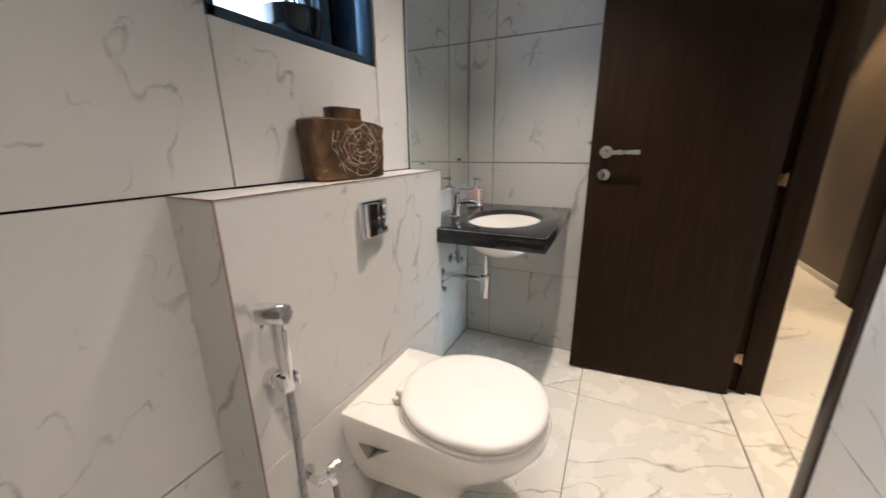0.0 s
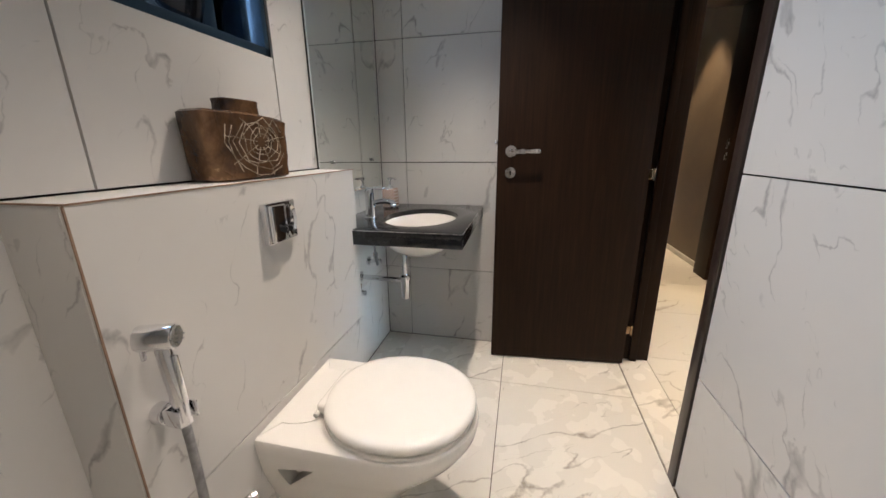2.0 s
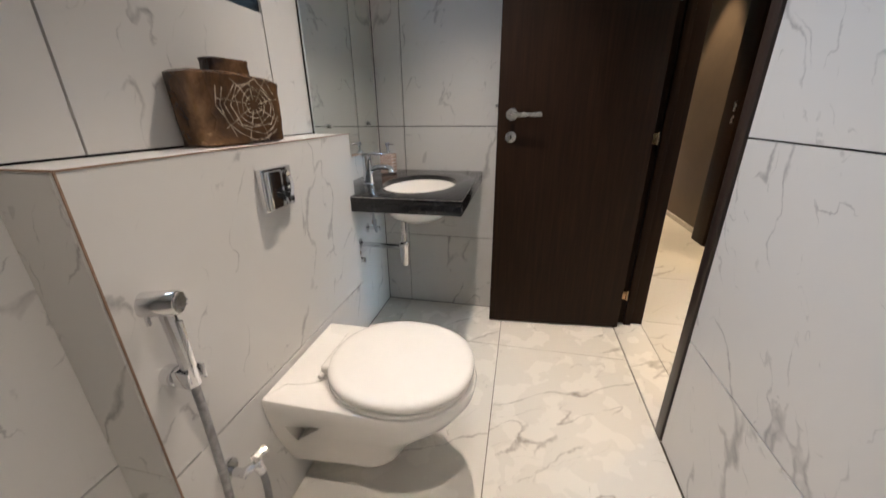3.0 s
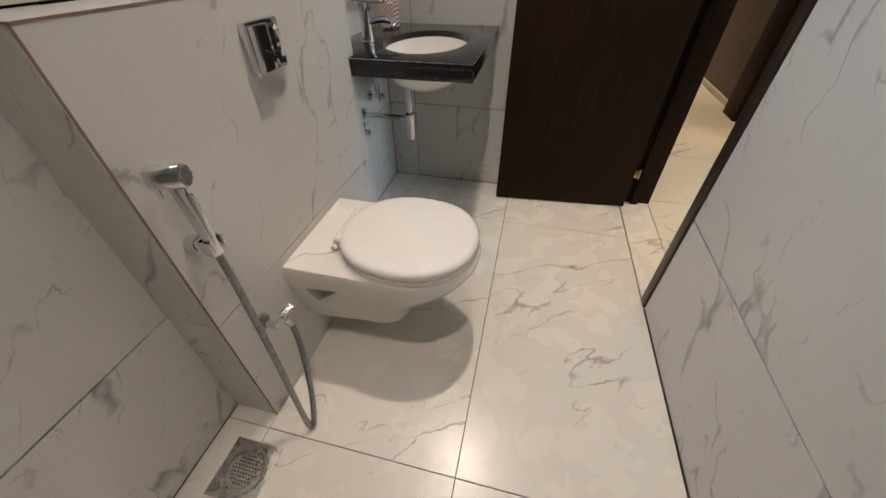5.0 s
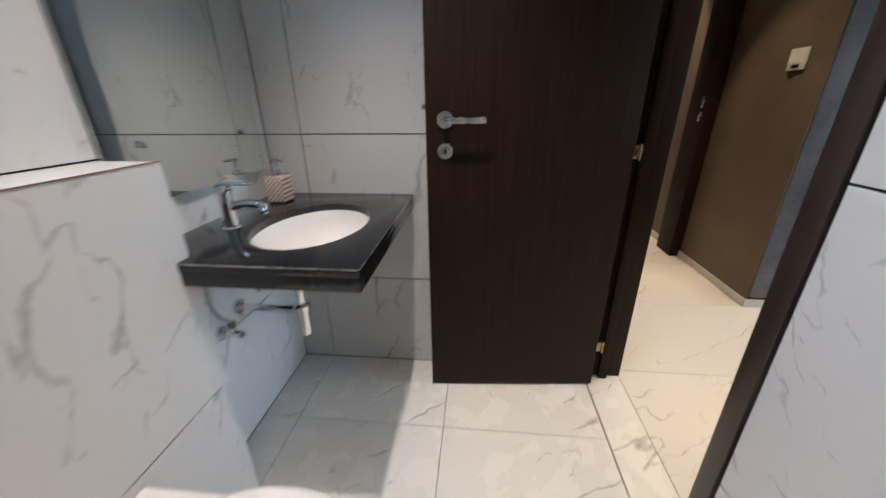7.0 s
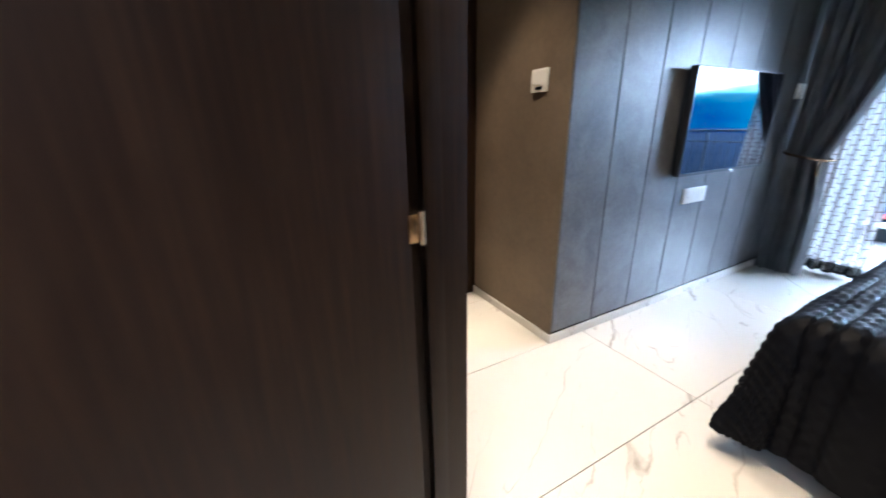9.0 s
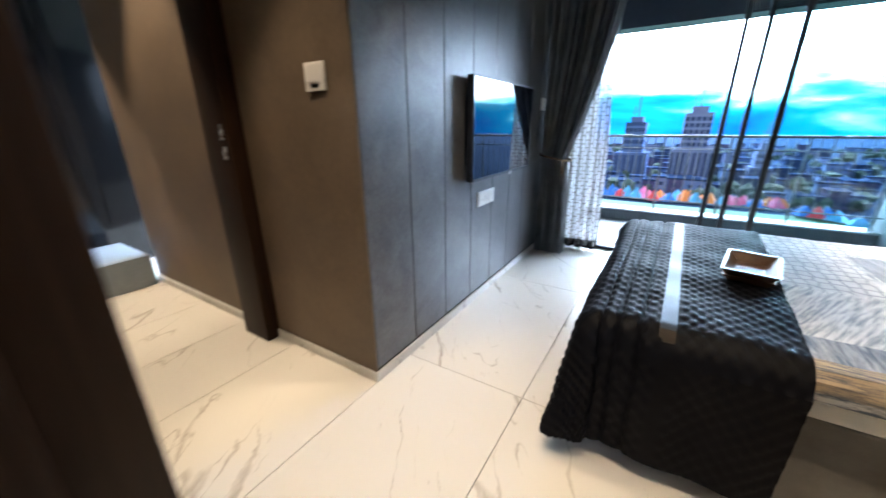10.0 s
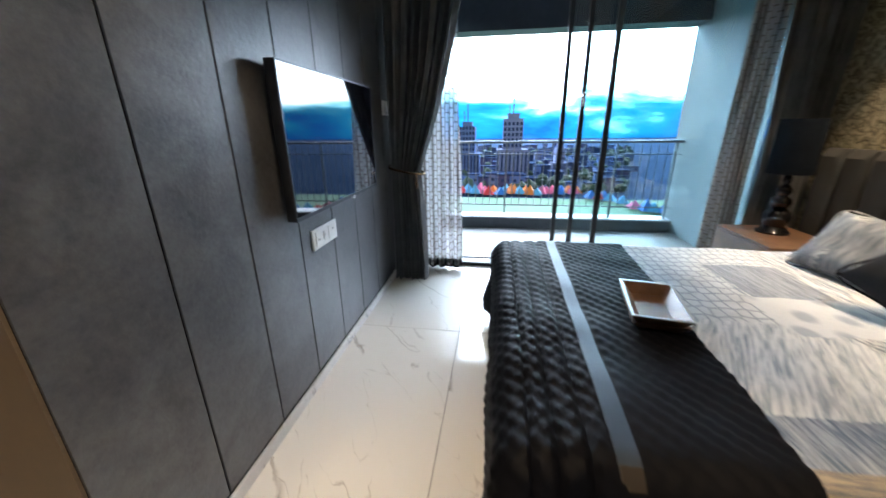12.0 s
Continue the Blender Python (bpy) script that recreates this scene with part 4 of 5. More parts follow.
def thicken(bm, depth, out=None):
    bmesh.ops.recalc_face_normals(bm, faces=bm.faces)
    bm.normal_update()
    if sum(f.normal.z for f in bm.faces) < 0:
        bmesh.ops.reverse_faces(bm, faces=bm.faces)
    bmesh.ops.solidify(bm, geom=bm.faces[:], thickness=depth)
    return bm


def bed():
    b = thing("bed", (3.09, 1.0, 0), "double bed with grey upholstered base and tall channel-tufted headboard", "bed")
    part("base", boxed((BX0 + 0.03, BX1 - 0.02, BY0, BY1 - 0.02, 0.03, 0.36), bevel=0.012, segments=3), GREY_LINEN, b)
    for x in (BX0 + 0.10, BX1 - 0.10):
        for y in (BY0 + 0.1, BY1 - 0.1):
            part("leg", rods(((x, y, 0), (x, y, 0.032), 0.025)), BLACK_GLOSS, b)
    part("mattress", boxed((BX0 + 0.012, BX1 - 0.012, BY0, BY1 - 0.012, 0.36, BZ - 0.012), bevel=0.03, segments=4), fabric("mattress_ticking", (0.5, 0.5, 0.48), (0.62, 0.61, 0.58)), b)
    head = part("headboard", boxed((2.10, 4.55, -0.138, -0.08, 0.02, 1.005), bevel=0.01), BROWN_VELVET, b)
    w = 0.175
    x = 4.55
    while x - w > 2.09:
        bm = bmesh.new()
        rows = []
        for i in range(15):
            t = i / 14
            z = 0.30 + 0.714 * t
            prof = []
            for k in range(13):
                s = k / 12
                bulge = 0.050 * (max(0.0, 1 - (2 * s - 1) ** 4)) ** 0.5 * (1 - max(0, (t - 0.93) / 0.07) ** 2 * 0.8)
                prof.append((x - w * s, -0.08 + bulge, z - (0.006 * (2 * s - 1) ** 4 if t > 0.9 else 0)))
            prof.append((x - w, -0.10, z))
            prof.append((x, -0.10, z))
            rows.append(prof)
        loft(bm, rows)
        part("channel", bm, BROWN_VELVET, head, "padded vertical velvet channel")
        x -= w


bed()


def bedspread():
    bm, _, _ = sheet_over(BX0, BX1, BY0 + 0.02, BY1 - 0.3, BZ, 0.088, 0.14, 0.0, 0.025, 0.0, 0.03, 0.004)
    for v in bm.verts:
        if v.co.z > BZ - 0.01:
            v.co.z += 0.006 * smooth_noise(v.co.x * 4, v.co.y * 4) + 0.003 * smooth_noise(v.co.x * 13, v.co.y * 13, 2)
    thicken(bm, -0.012)
    single("bedspread", bm, PATCHWORK, (3.17, 0.95, BZ), "grey and white patchwork printed bedspread on the bed", "bedspread")


bedspread()


def throw():
    t = thing("throw_blanket", (3.09, 1.7, BZ), "black quilted throw with satin band over the bed foot", "blanket")
    y0 = 1.35
    bm, grid, verts = sheet_over(BX0 + 0.02, BX1 - 0.02, y0, BY1 - 0.06, BZ, 0.520, 0.44, 0.520, 0.0105, 0.014, 0.085, 0.006)
    bm.normal_update()
    flip = 1 if sum(f.normal.z for f in bm.faces) > 0 else -1
    moved = []
    for row, vrow in zip(grid, verts):
        for p, v in zip(row, vrow):
            if v is None:
                continue
            u, w = p[3], p[4]
            puff = abs(math.sin(math.pi * (u / 0.054 + w / 0.050)) * math.sin(math.pi * (u / 0.054 - w / 0.050)))
            if 1.695 < w < 1.745:
                puff = 0.25
            pleat = sum(math.exp(-((w - c) / 0.010) ** 2) for c in (1.80, 1.875, 1.935))
            lump = 0.010 * smooth_noise(u * 5, w * 5) + 0.018 * smooth_noise(u * 2.3, w * 2.3, 4) * (1 if p[2] < BZ - 0.05 else 0.3)
            h = 0.0075 * puff ** 0.7 - 0.012 * min(pleat, 1) + lump
            moved.append((v, v.normal * flip * h))
    for v, d in moved:
        v.co += d
        far = min(1.0, max(0.0, (v.co.x - BX0) / (BX1 - BX0)))
        v.co.y += 0.085 * (1 - far) * min(1.0, max(0.0, (1.95 - v.co.y) / 0.6))
        v.co.z = max(v.co.z, 0.012)
    low = [v for v in bm.verts if v.co.z < 0.012]
    thicken(bm, -0.006)
    for v in bm.verts:
        v.co.z = max(v.co.z, 0.004)
    part("quilt", bm, BLACK_QUILT, t)
    bm, grid, verts = sheet_over(BX0 + 0.02, BX1 - 0.02, 1.700, 1.740, BZ, 0.035, 0.3, 0.0, 0.011, 0.0245, 0.085, 0.0)
    for row, vrow in zip(grid, verts):
        for p, v in zip(row, vrow):
            if v is None:
                continue
            out = 0.008 if p[2] < BZ - 0.01 else 0
            v.co.x += -out if p[3] < BX0 else (out if p[3] > BX1 else 0)
            v.co.z += 0.008 * smooth_noise(p[3] * 5, p[4] * 5)
            v.co.y += 0.085 * (1 - min(1.0, max(0.0, (v.co.x - BX0) / (BX1 - BX0)))) * 0.4
    thicken(bm, -0.003)
    part("satin_band", bm, SATIN_BAND, t, "smooth grey satin band")
    tag, grid, verts = sheet_over(BX0 + 0.02, BX0 + 0.021, 1.700, 1.740, BZ, 0.075, 0.0, 0.0, 0.0105, 0.0238, 0.085, 0.0)
    for row, vrow in zip(grid, verts):
        for p, v in zip(row, vrow):
            if v is not None:
                v.co += Vector((-0.008 if p[2] < BZ - 0.01 else 0, 0.034, 0.008 * smooth_noise(p[3] * 5, p[4] * 5)))
    thicken(tag, -0.003)
    part("band_end", tag, WALNUT_CLOTH, t, "dull brown cloth end of the band")


throw()


def tray():
    zt = BZ + 0.026
    c, s = math.cos(radians(-10)), math.sin(radians(-10))
    cx, cy = 3.0, 1.492
    t = thing("serving_tray", (cx, cy, zt), "two nested dark wooden serving trays on the black throw", "tray")

    def dish(z, wx, wy, flare, height, wall):
        bm = bmesh.new()
        def ring(hx, hy, zz):
            return [(cx + x * c - y * s, cy + x * s + y * c, zz) for x, y in ((-hx, -hy), (hx, -hy), (hx, hy), (-hx, hy))]
        loft(bm, [ring(wx, wy, z), ring(wx + flare, wy + flare, z + height), ring(wx + flare - wall, wy + flare - wall, z + height), ring(wx - wall, wy - wall, z + wall)])
        return bm
    part("lower_tray", dish(zt, 0.118, 0.058, 0.022, 0.026, 0.007), WALNUT, t)
    part("upper_tray", dish(zt + 0.010, 0.114, 0.055, 0.030, 0.040, 0.007), WALNUT, t)
    rim = bmesh.new()
    def ring(hx, hy, zz):
        return [(cx + x * c - y * s, cy + x * s + y * c, zz) for x, y in ((-hx, -hy), (hx, -hy), (hx, hy), (-hx, hy))]
    a, b2, z = 0.1455, 0.0865, zt + 0.0502
    loft(rim, [ring(a, b2, z), ring(a, b2, z + 0.003), ring(a - 0.008, b2 - 0.008, z + 0.003), ring(a - 0.008, b2 - 0.008, z), ring(a, b2, z)], caps=False)
    part("rim", rim, mottled("silver_leaf", (0.45, 0.44, 0.42), (0.60, 0.59, 0.56), 0.35, 30, 0.1, 0.6), t, "thin pale silver rim")


tray()


def pillow_mesh(w, h, thick, seed):
    """A soft pillow standing in the x-z plane round the origin."""
    bm = bmesh.new()
    n = 22
    sides = []
    for sgn in (1, -1):
        g = []
        for j in range(n + 1):
            row = []
            for i in range(n + 1):
                u, v = 2 * i / n - 1, 2 * j / n - 1
                pinch = 1 - 0.10 * (1 - v * v) * abs(u) ** 3 if True else 1
                pinch2 = 1 - 0.10 * (1 - u * u) * abs(v) ** 3
                puff = (max(0, 1 - u**4) * max(0, 1 - v**4)) ** 0.55
                bump = 1 + 0.18 * smooth_noise(u * 2 + seed, v * 2, seed)
                row.append(bm.verts.new((u * w / 2 * pinch, sgn * thick / 2 * puff * bump, v * h / 2 * pinch2)))
            g.append(row)
        for j in range(n):
            for i in range(n):
                bm.faces.new((g[j][i], g[j][i + 1], g[j + 1][i + 1], g[j + 1][i]))
        sides.append(g)
    bmesh.ops.remove_doubles(bm, verts=bm.verts, dist=0.0005)
    return bm


def pillow(name, label, mat, place, w, h, thick, lean, turn, seed, roll=0.0, extra=None):
    bm = pillow_mesh(w, h, thick, seed)
    m = Matrix.Translation(place) @ Euler((radians(lean), radians(roll), radians(turn))).to_matrix().to_4x4()
    bm.transform(m)
    low = min(v.co.z for v in bm.verts)
    ob = thing(name, (place[0], place[1], low), label, "pillow", "pillows on the bed")
    part("cushion", bm, mat, ob)
    edge = bmesh.new()
    pts = [m @ Vector((x * w / 2 * 0.995, 0, z * h / 2 * 0.995)) for x, z in ((-1, -1), (-0.9, 0), (-1, 1), (0, 0.9), (1, 1), (0.9, 0), (1, -1), (0, -0.9), (-1, -1))]
    tube(edge, pts, 0.004, 6)
    part("piping", edge, mat, ob)
    if extra:
        extra(ob, m, w, h, thick)
    return ob


def sequins(ob, m, w, h, thick):
    rnd = random.Random(9)
    bm = bmesh.new()
    for _ in range(420):
        a, r = rnd.uniform(0, 2 * math.pi), rnd.random() ** 0.6
        u, v = 0.44 + 0.34 * r * math.cos(a), 0.22 + 0.52 * r * math.sin(a) * (0.7 + 0.3 * math.cos(a))
        if smooth_noise(u * 7, v * 7, 3) < -0.22:
            continue
        y = thick / 2 * (max(0, 1 - u**4) * max(0, 1 - v**4)) ** 0.55 * (1 + 0.18 * smooth_noise(u * 2 + 7, v * 2, 7)) + 0.002
        c = m @ Matrix.Translation((u * w / 2, y, v * h / 2)) @ Euler((radians(90 + rnd.uniform(-25, 25)), radians(rnd.uniform(-25, 25)), 0)).to_matrix().to_4x4()
        bmesh.ops.create_circle(bm, cap_ends=True, segments=6, radius=0.0058, matrix=c)
    seq = part("sequin_patch", bm, mottled("gold_sequins", (0.50, 0.36, 0.20), (0.72, 0.60, 0.42), 0.22, 60, 0.1, 0.85), ob, "round gold sequins")
    tagged(seq, kind="stuff")


def streaked(name, dark, light, patch, size):
    """Printed cotton with brushed streaks and larger washes of a second colour."""
    m = material(name, light, 0.85)
    n = Net(m)
    brush = n.noise(n.mapped(n.co, (95, 20, 7)), 1.0, 5, 0.65, 0.5)
    curl = n.math("ABSOLUTE", n.math("SUBTRACT", n.noise(n.co, 30, 3, 0.5, 1.0), 0.5))
    base = n.ramp(brush, (0.36, dark), (0.62, light))
    lace = n.ramp(curl, (0.02, dark), (0.05, patch))
    where = n.ramp(n.noise(n.mapped(n.co, (size, size, size * 0.5)), 1.0, 2, 0.4), (0.52, 0.0), (0.56, 1.0))
    n.colour(n.mix(where, base, lace))
    n.bump(brush, 0.3, 0.002)
    return m


GREY_PRINT = streaked("grey_streaked_print", (0.07, 0.085, 0.11), (0.27, 0.28, 0.29), (0.42, 0.41, 0.38), 4.5)
BEIGE_PRINT = streaked("beige_grey_print", (0.10, 0.11, 0.13), (0.34, 0.33, 0.31), (0.42, 0.33, 0.23), 5.5)
pillow("pillow", "grey streaked cotton pillow leaning on the headboard pillows", GREY_PRINT, (3.44, 0.53, 0.665), 0.40, 0.31, 0.12, 40, 10, 2)
pillow("pillow", "black pillow with a patch of gold sequins", BLACK_CLOTH, (3.04, 0.675, 0.680), 0.33, 0.28, 0.12, 38, 14, 7, -24, sequins)
pillow("pillow", "beige and grey printed pillow beside the black pillow", BEIGE_PRINT, (2.68, 0.53, 0.670), 0.44, 0.34, 0.14, 36, -4, 11)
pillow("pillow", "dark navy pillow against the headboard", NAVY_CLOTH, (3.58, 0.13, 0.690), 0.52, 0.34, 0.14, 22, 0, 4)
pillow("pillow", "dark navy pillow against the headboard", NAVY_CLOTH, (2.92, 0.13, 0.690), 0.54, 0.34, 0.14, 22, 2, 5)
pillow("pillow", "pale beige pillow behind the black pillow", BEIGE_PRINT, (3.02, 0.33, 0.690), 0.40, 0.30, 0.11, 30, -6, 8)


def nightstand():
    x0, x1, y0, y1, z1 = 4.05, 4.59, 0.00, 0.435, 0.478
    ns = thing("nightstand", (4.32, 0.22, 0), "walnut brown bedside cabinet with one drawer", "nightstand")
    part("body", boxed((x0, x1, y0, y1 - 0.018, 0.06, z1 - 0.018), bevel=0.002), WALNUT, ns)
    part("top", boxed((x0 - 0.006, x1 + 0.006, y0, y1 + 0.004, z1 - 0.018, z1), bevel=0.003), WALNUT, ns)
    for za, zb in ((0.30, z1 - 0.022), (0.075, 0.292)):
        d = part("drawer", boxed((x0 + 0.004, x1 - 0.004, y1 - 0.018, y1, za, zb), bevel=0.002), WALNUT, ns)
        part("knob", rods(((4.32, y1, (za + zb) / 2), (4.32, y1 + 0.018, (za + zb) / 2), 0.010), bevel=0.003), CHROME, d, "small chrome knob")
    part("plinth", boxed((x0 + 0.02, x1 - 0.02, y0 + 0.02, y1 - 0.04, 0.0, 0.06)), BLACK_GLOSS, ns)


nightstand()


def table_lamp():
    lx, ly, z = 4.40, 0.205, 0.478
    l = thing("table_lamp", (lx, ly, z), "table lamp with glossy black stacked base and black drum shade", "lamp")
    prof = [(0.088, z + 0.0005), (0.090, z + 0.012), (0.078, z + 0.022), (0.060, z + 0.05), (0.072, z + 0.085), (0.078, z + 0.11), (0.070, z + 0.14), (0.040, z + 0.165),
            (0.052, z + 0.185), (0.058, z + 0.205), (0.050, z + 0.228), (0.030, z + 0.245), (0.040, z + 0.262), (0.044, z + 0.280), (0.036, z + 0.300), (0.020, z + 0.320), (0.026, z + 0.345), (0.022, z + 0.37), (0.010, z + 0.385)]
    part("base", lathe(bmesh.new(), lx, ly, prof, 40), BLACK_GLOSS, l)
    part("stem", rods(((lx, ly, z + 0.38), (lx, ly, z + 0.56), 0.006)), STEEL, l)
    shade = [(0.118, z + 0.385), (0.112, z + 0.71), (0.109, z + 0.71), (0.115, z + 0.385)]
    bm = bmesh.new()
    rings = [[(lx + r * math.cos(2 * math.pi * k / 40), ly + r * math.sin(2 * math.pi * k / 40), zz) for k in range(40)] for r, zz in shade + shade[:1]]
    loft(bm, rings, caps=False)
    part("shade", bm, NAVY_CLOTH, l, "black fabric drum shade")


table_lamp()


# ---- television wall ----
def television():
    tv = thing("television", (3.49, 2.80, 0.84), "wall-mounted flat television switched off with a glossy black screen", "television")
    x0, x1, z0, z1, yf = 3.030, 3.955, 0.825, 1.380, 2.757
    part("case", boxed((x0, x1, yf + 0.002, yf + 0.040, z0, z1), bevel=0.004, segments=3), FRAME_DARK, tv)
    part("screen", boxed((x0 + 0.008, x1 - 0.008, yf, yf + 0.0025, z0 + 0.016, z1 - 0.008)), SCREEN, tv)
    part("bezel", boxed((x0, x1, yf - 0.0015, yf + 0.002, z0, z0 + 0.015), (x0, x1, yf - 0.0015, yf + 0.002, z1 - 0.007, z1), (x0, x0 + 0.007, yf - 0.0015, yf + 0.002, z0 + 0.015, z1 - 0.007), (x1 - 0.007, x1, yf - 0.0015, yf + 0.002, z0 + 0.015, z1 - 0.007), bevel=0.0008, segments=1), FRAME_DARK, tv)
    part("badge", boxed((3.56, 3.60, yf - 0.003, yf - 0.0016, z0 - 0.010, z0 + 0.006), bevel=0.001), STEEL, tv)
    part("bracket", boxed((3.30, 3.69, yf + 0.040, 2.825, 0.98, 1.22), bevel=0.003), BLACK_GLOSS, tv)


television()


def wall_plate(name, label, axis, a0, a1, z0, z1, face, slots):
    """A switch plate; axis 'x': on a wall facing -x at face, spanning y; axis 'y': on a wall facing -y, spanning x."""
    def span(p0, p1, q0, q1, d0, d1):
        return (face - d1, face - d0, p0, p1, q0, q1) if axis == "x" else (p0, p1, face - d1, face - d0, q0, q1)
    place = (face, (a0 + a1) / 2, z0) if axis == "x" else ((a0 + a1) / 2, face, z0)
    t = thing(name, place, label, "switch")
    part("plate", boxed(span(a0, a1, z0, z1, 0.0005, 0.009), bevel=0.002, segments=3), SWITCH, t)
    for s0, s1, r0, r1, mat, nm in slots:
        w, h = a1 - a0, z1 - z0
        part(nm, boxed(span(a0 + s0 * w, a0 + s1 * w, z0 + r0 * h, z0 + r1 * h, 0.009, 0.0115), bevel=0.0008, segments=1), mat, t)


SLOT = [(0.10, 0.34, 0.15, 0.85, SWITCH, "rocker"), (0.40, 0.52, 0.25, 0.75, SWITCH, "rocker"), (0.20, 0.23, 0.35, 0.5, BLACK_GLOSS, "hole"), (0.44, 0.455, 0.3, 0.7, BLACK_GLOSS, "slot"), (0.62, 0.92, 0.15, 0.85, SWITCH, "socket_face"), (0.80, 0.83, 0.55, 0.65, BLACK_GLOSS, "hole")]
wall_plate("wall_socket", "ivory socket plate on the dark panelled wall below the television", "y", 3.230, 3.470, 0.640, 0.733, 2.825, SLOT)
wall_plate("wall_switch", "ivory thermostat switch on the dark panelled wall beside the curtain", "y", 4.365, 4.50, 1.245, 1.340, 2.825, [(0.1, 0.9, 0.1, 0.9, SWITCH, "rocker"), (0.55, 0.85, 0.14, 0.24, BLACK_GLOSS, "slot")])
wall_plate("light_switch", "ivory switch plate on the brown wall", "x", 2.963, 3.072, 1.258, 1.357, 2.240, [(0.08, 0.92, 0.3, 0.92, SWITCH, "rocker"), (0.3, 0.7, 0.10, 0.24, BLACK_GLOSS, "indicator")])


# ---- curtains ----
def drape(bm, top, tie, bottom, z_top, z_tie, z_bot, depth, folds, thick=0.004, x_c=4.45, seed=0.0, rows=46):
    """Folded cloth between three spans of y, gathered at the tie."""
    n = folds * 10
    front = []
    for j in range(rows + 1):
        z = z_top + (z_bot - z_top) * j / rows
        if z > z_tie:
            t = (z_top - z) / (z_top - z_tie)
            e = max(0.0, t) ** 1.8
            a, b, d = top[0] + (tie[0] - top[0]) * e, top[1] + (tie[1] - top[1]) * e, depth * (1 - 0.35 * e)
        else:
            t = (z_tie - z) / (z_tie - z_bot)
            e = 1 - max(0.0, 1 - t) ** 2.2
            a, b, d = tie[0] + (bottom[0] - tie[0]) * e, tie[1] + (bottom[1] - tie[1]) * e, depth * (0.65 + 0.35 * e)
        row = []
        for k in range(n + 1):
            s = k / n
            ph = 2 * math.pi * folds * s + 0.5 * math.sin(3.1 * s + seed) + 0.25 * smooth_noise(s * 5, z * 1.3, seed)
            x = x_c + d * math.sin(ph) + 0.3 * d * math.sin(2.3 * ph + seed)
            row.append(bm.verts.new((x, a + (b - a) * s + 0.2 * d * math.cos(ph), z + (0.006 * math.sin(ph * 0.7) if j == rows else 0))))
        front.append(row)
    for r, q in zip(front, front[1:]):
        for k in range(n):
            bm.faces.new((r[k], r[k + 1], q[k + 1], q[k]))
    bmesh.ops.solidify(bm, geom=bm.faces[:], thickness=thick)
    return bm


def curtains():
    left = thing("curtain", (4.45, 2.66, 0.0), "dark grey curtain tied back beside the balcony door", "curtain", "curtains at the balcony door")
    part("drape", drape(bmesh.new(), (2.22, 2.80), (2.58, 2.80), (2.54, 2.80), 2.595, 0.86, 0.012, 0.055, 8, x_c=4.45), DRAPE, left)
    part("tie", tube(bmesh.new(), [(4.52, 2.82, 0.90), (4.40, 2.805, 0.885), (4.375, 2.72, 0.865), (4.385, 2.60, 0.845), (4.46, 2.555, 0.84), (4.53, 2.60, 0.85)], 0.009), BRASS, left, "twisted gold cord tie")
    part("tassel", rods(((4.378, 2.60, 0.84), (4.378, 2.60, 0.74), 0.008), bevel=0.002), BRASS, left, "small gold tassel")
    sl = thing("sheer_curtain", (4.70, 2.5, 0.0), "sheer white curtain with a dark grid beside the balcony door", "curtain", "sheer curtains at the balcony door")
    part("drape", drape(bmesh.new(), (2.34, 2.70), (2.33, 2.70), (2.29, 2.70), 2.595, 1.3, 0.03, 0.022, 6, 0.0015, 4.70, 1.0), SHEER, sl)
    part("hem", drape(bmesh.new(), (2.29, 2.70), (2.29, 2.70), (2.29, 2.70), 0.09, 0.05, 0.012, 0.023, 6, 0.003, 4.70, 1.0, 4), BROWN_VELVET, sl, "grey brown hem band")
    right = thing("curtain", (4.62, 0.1, 0.0), "dark grey curtain tied back beside the headboard", "curtain", "curtains at the balcony door")
    part("drape", drape(bmesh.new(), (-0.12, 0.30), (-0.10, 0.23), (-0.10, 0.26), 2.595, 0.85, 0.012, 0.032, 9, x_c=4.64, seed=2.0), DRAPE, right)
    sr = thing("sheer_curtain", (4.73, 0.34, 0.0), "brown sheer curtain with a dark grid beside the bedside cabinet", "curtain", "sheer curtains at the balcony door")
    part("drape", drape(bmesh.new(), (0.22, 0.43), (0.23, 0.44), (0.23, 0.46), 2.595, 1.3, 0.02, 0.022, 6, 0.0015, 4.73, 3.0), SHEER_BROWN, sr)
    rail = thing("curtain_rail", (4.6, 1.3, 2.57), "dark curtain rail under the ceiling", "curtain rail")
    part("track", boxed((4.52, 4.56, -0.13, 2.82, 2.575, 2.599), (4.70, 4.74, -0.13, 2.82, 2.575, 2.599), bevel=0.002), FRAME_DARK, rail)


curtains()


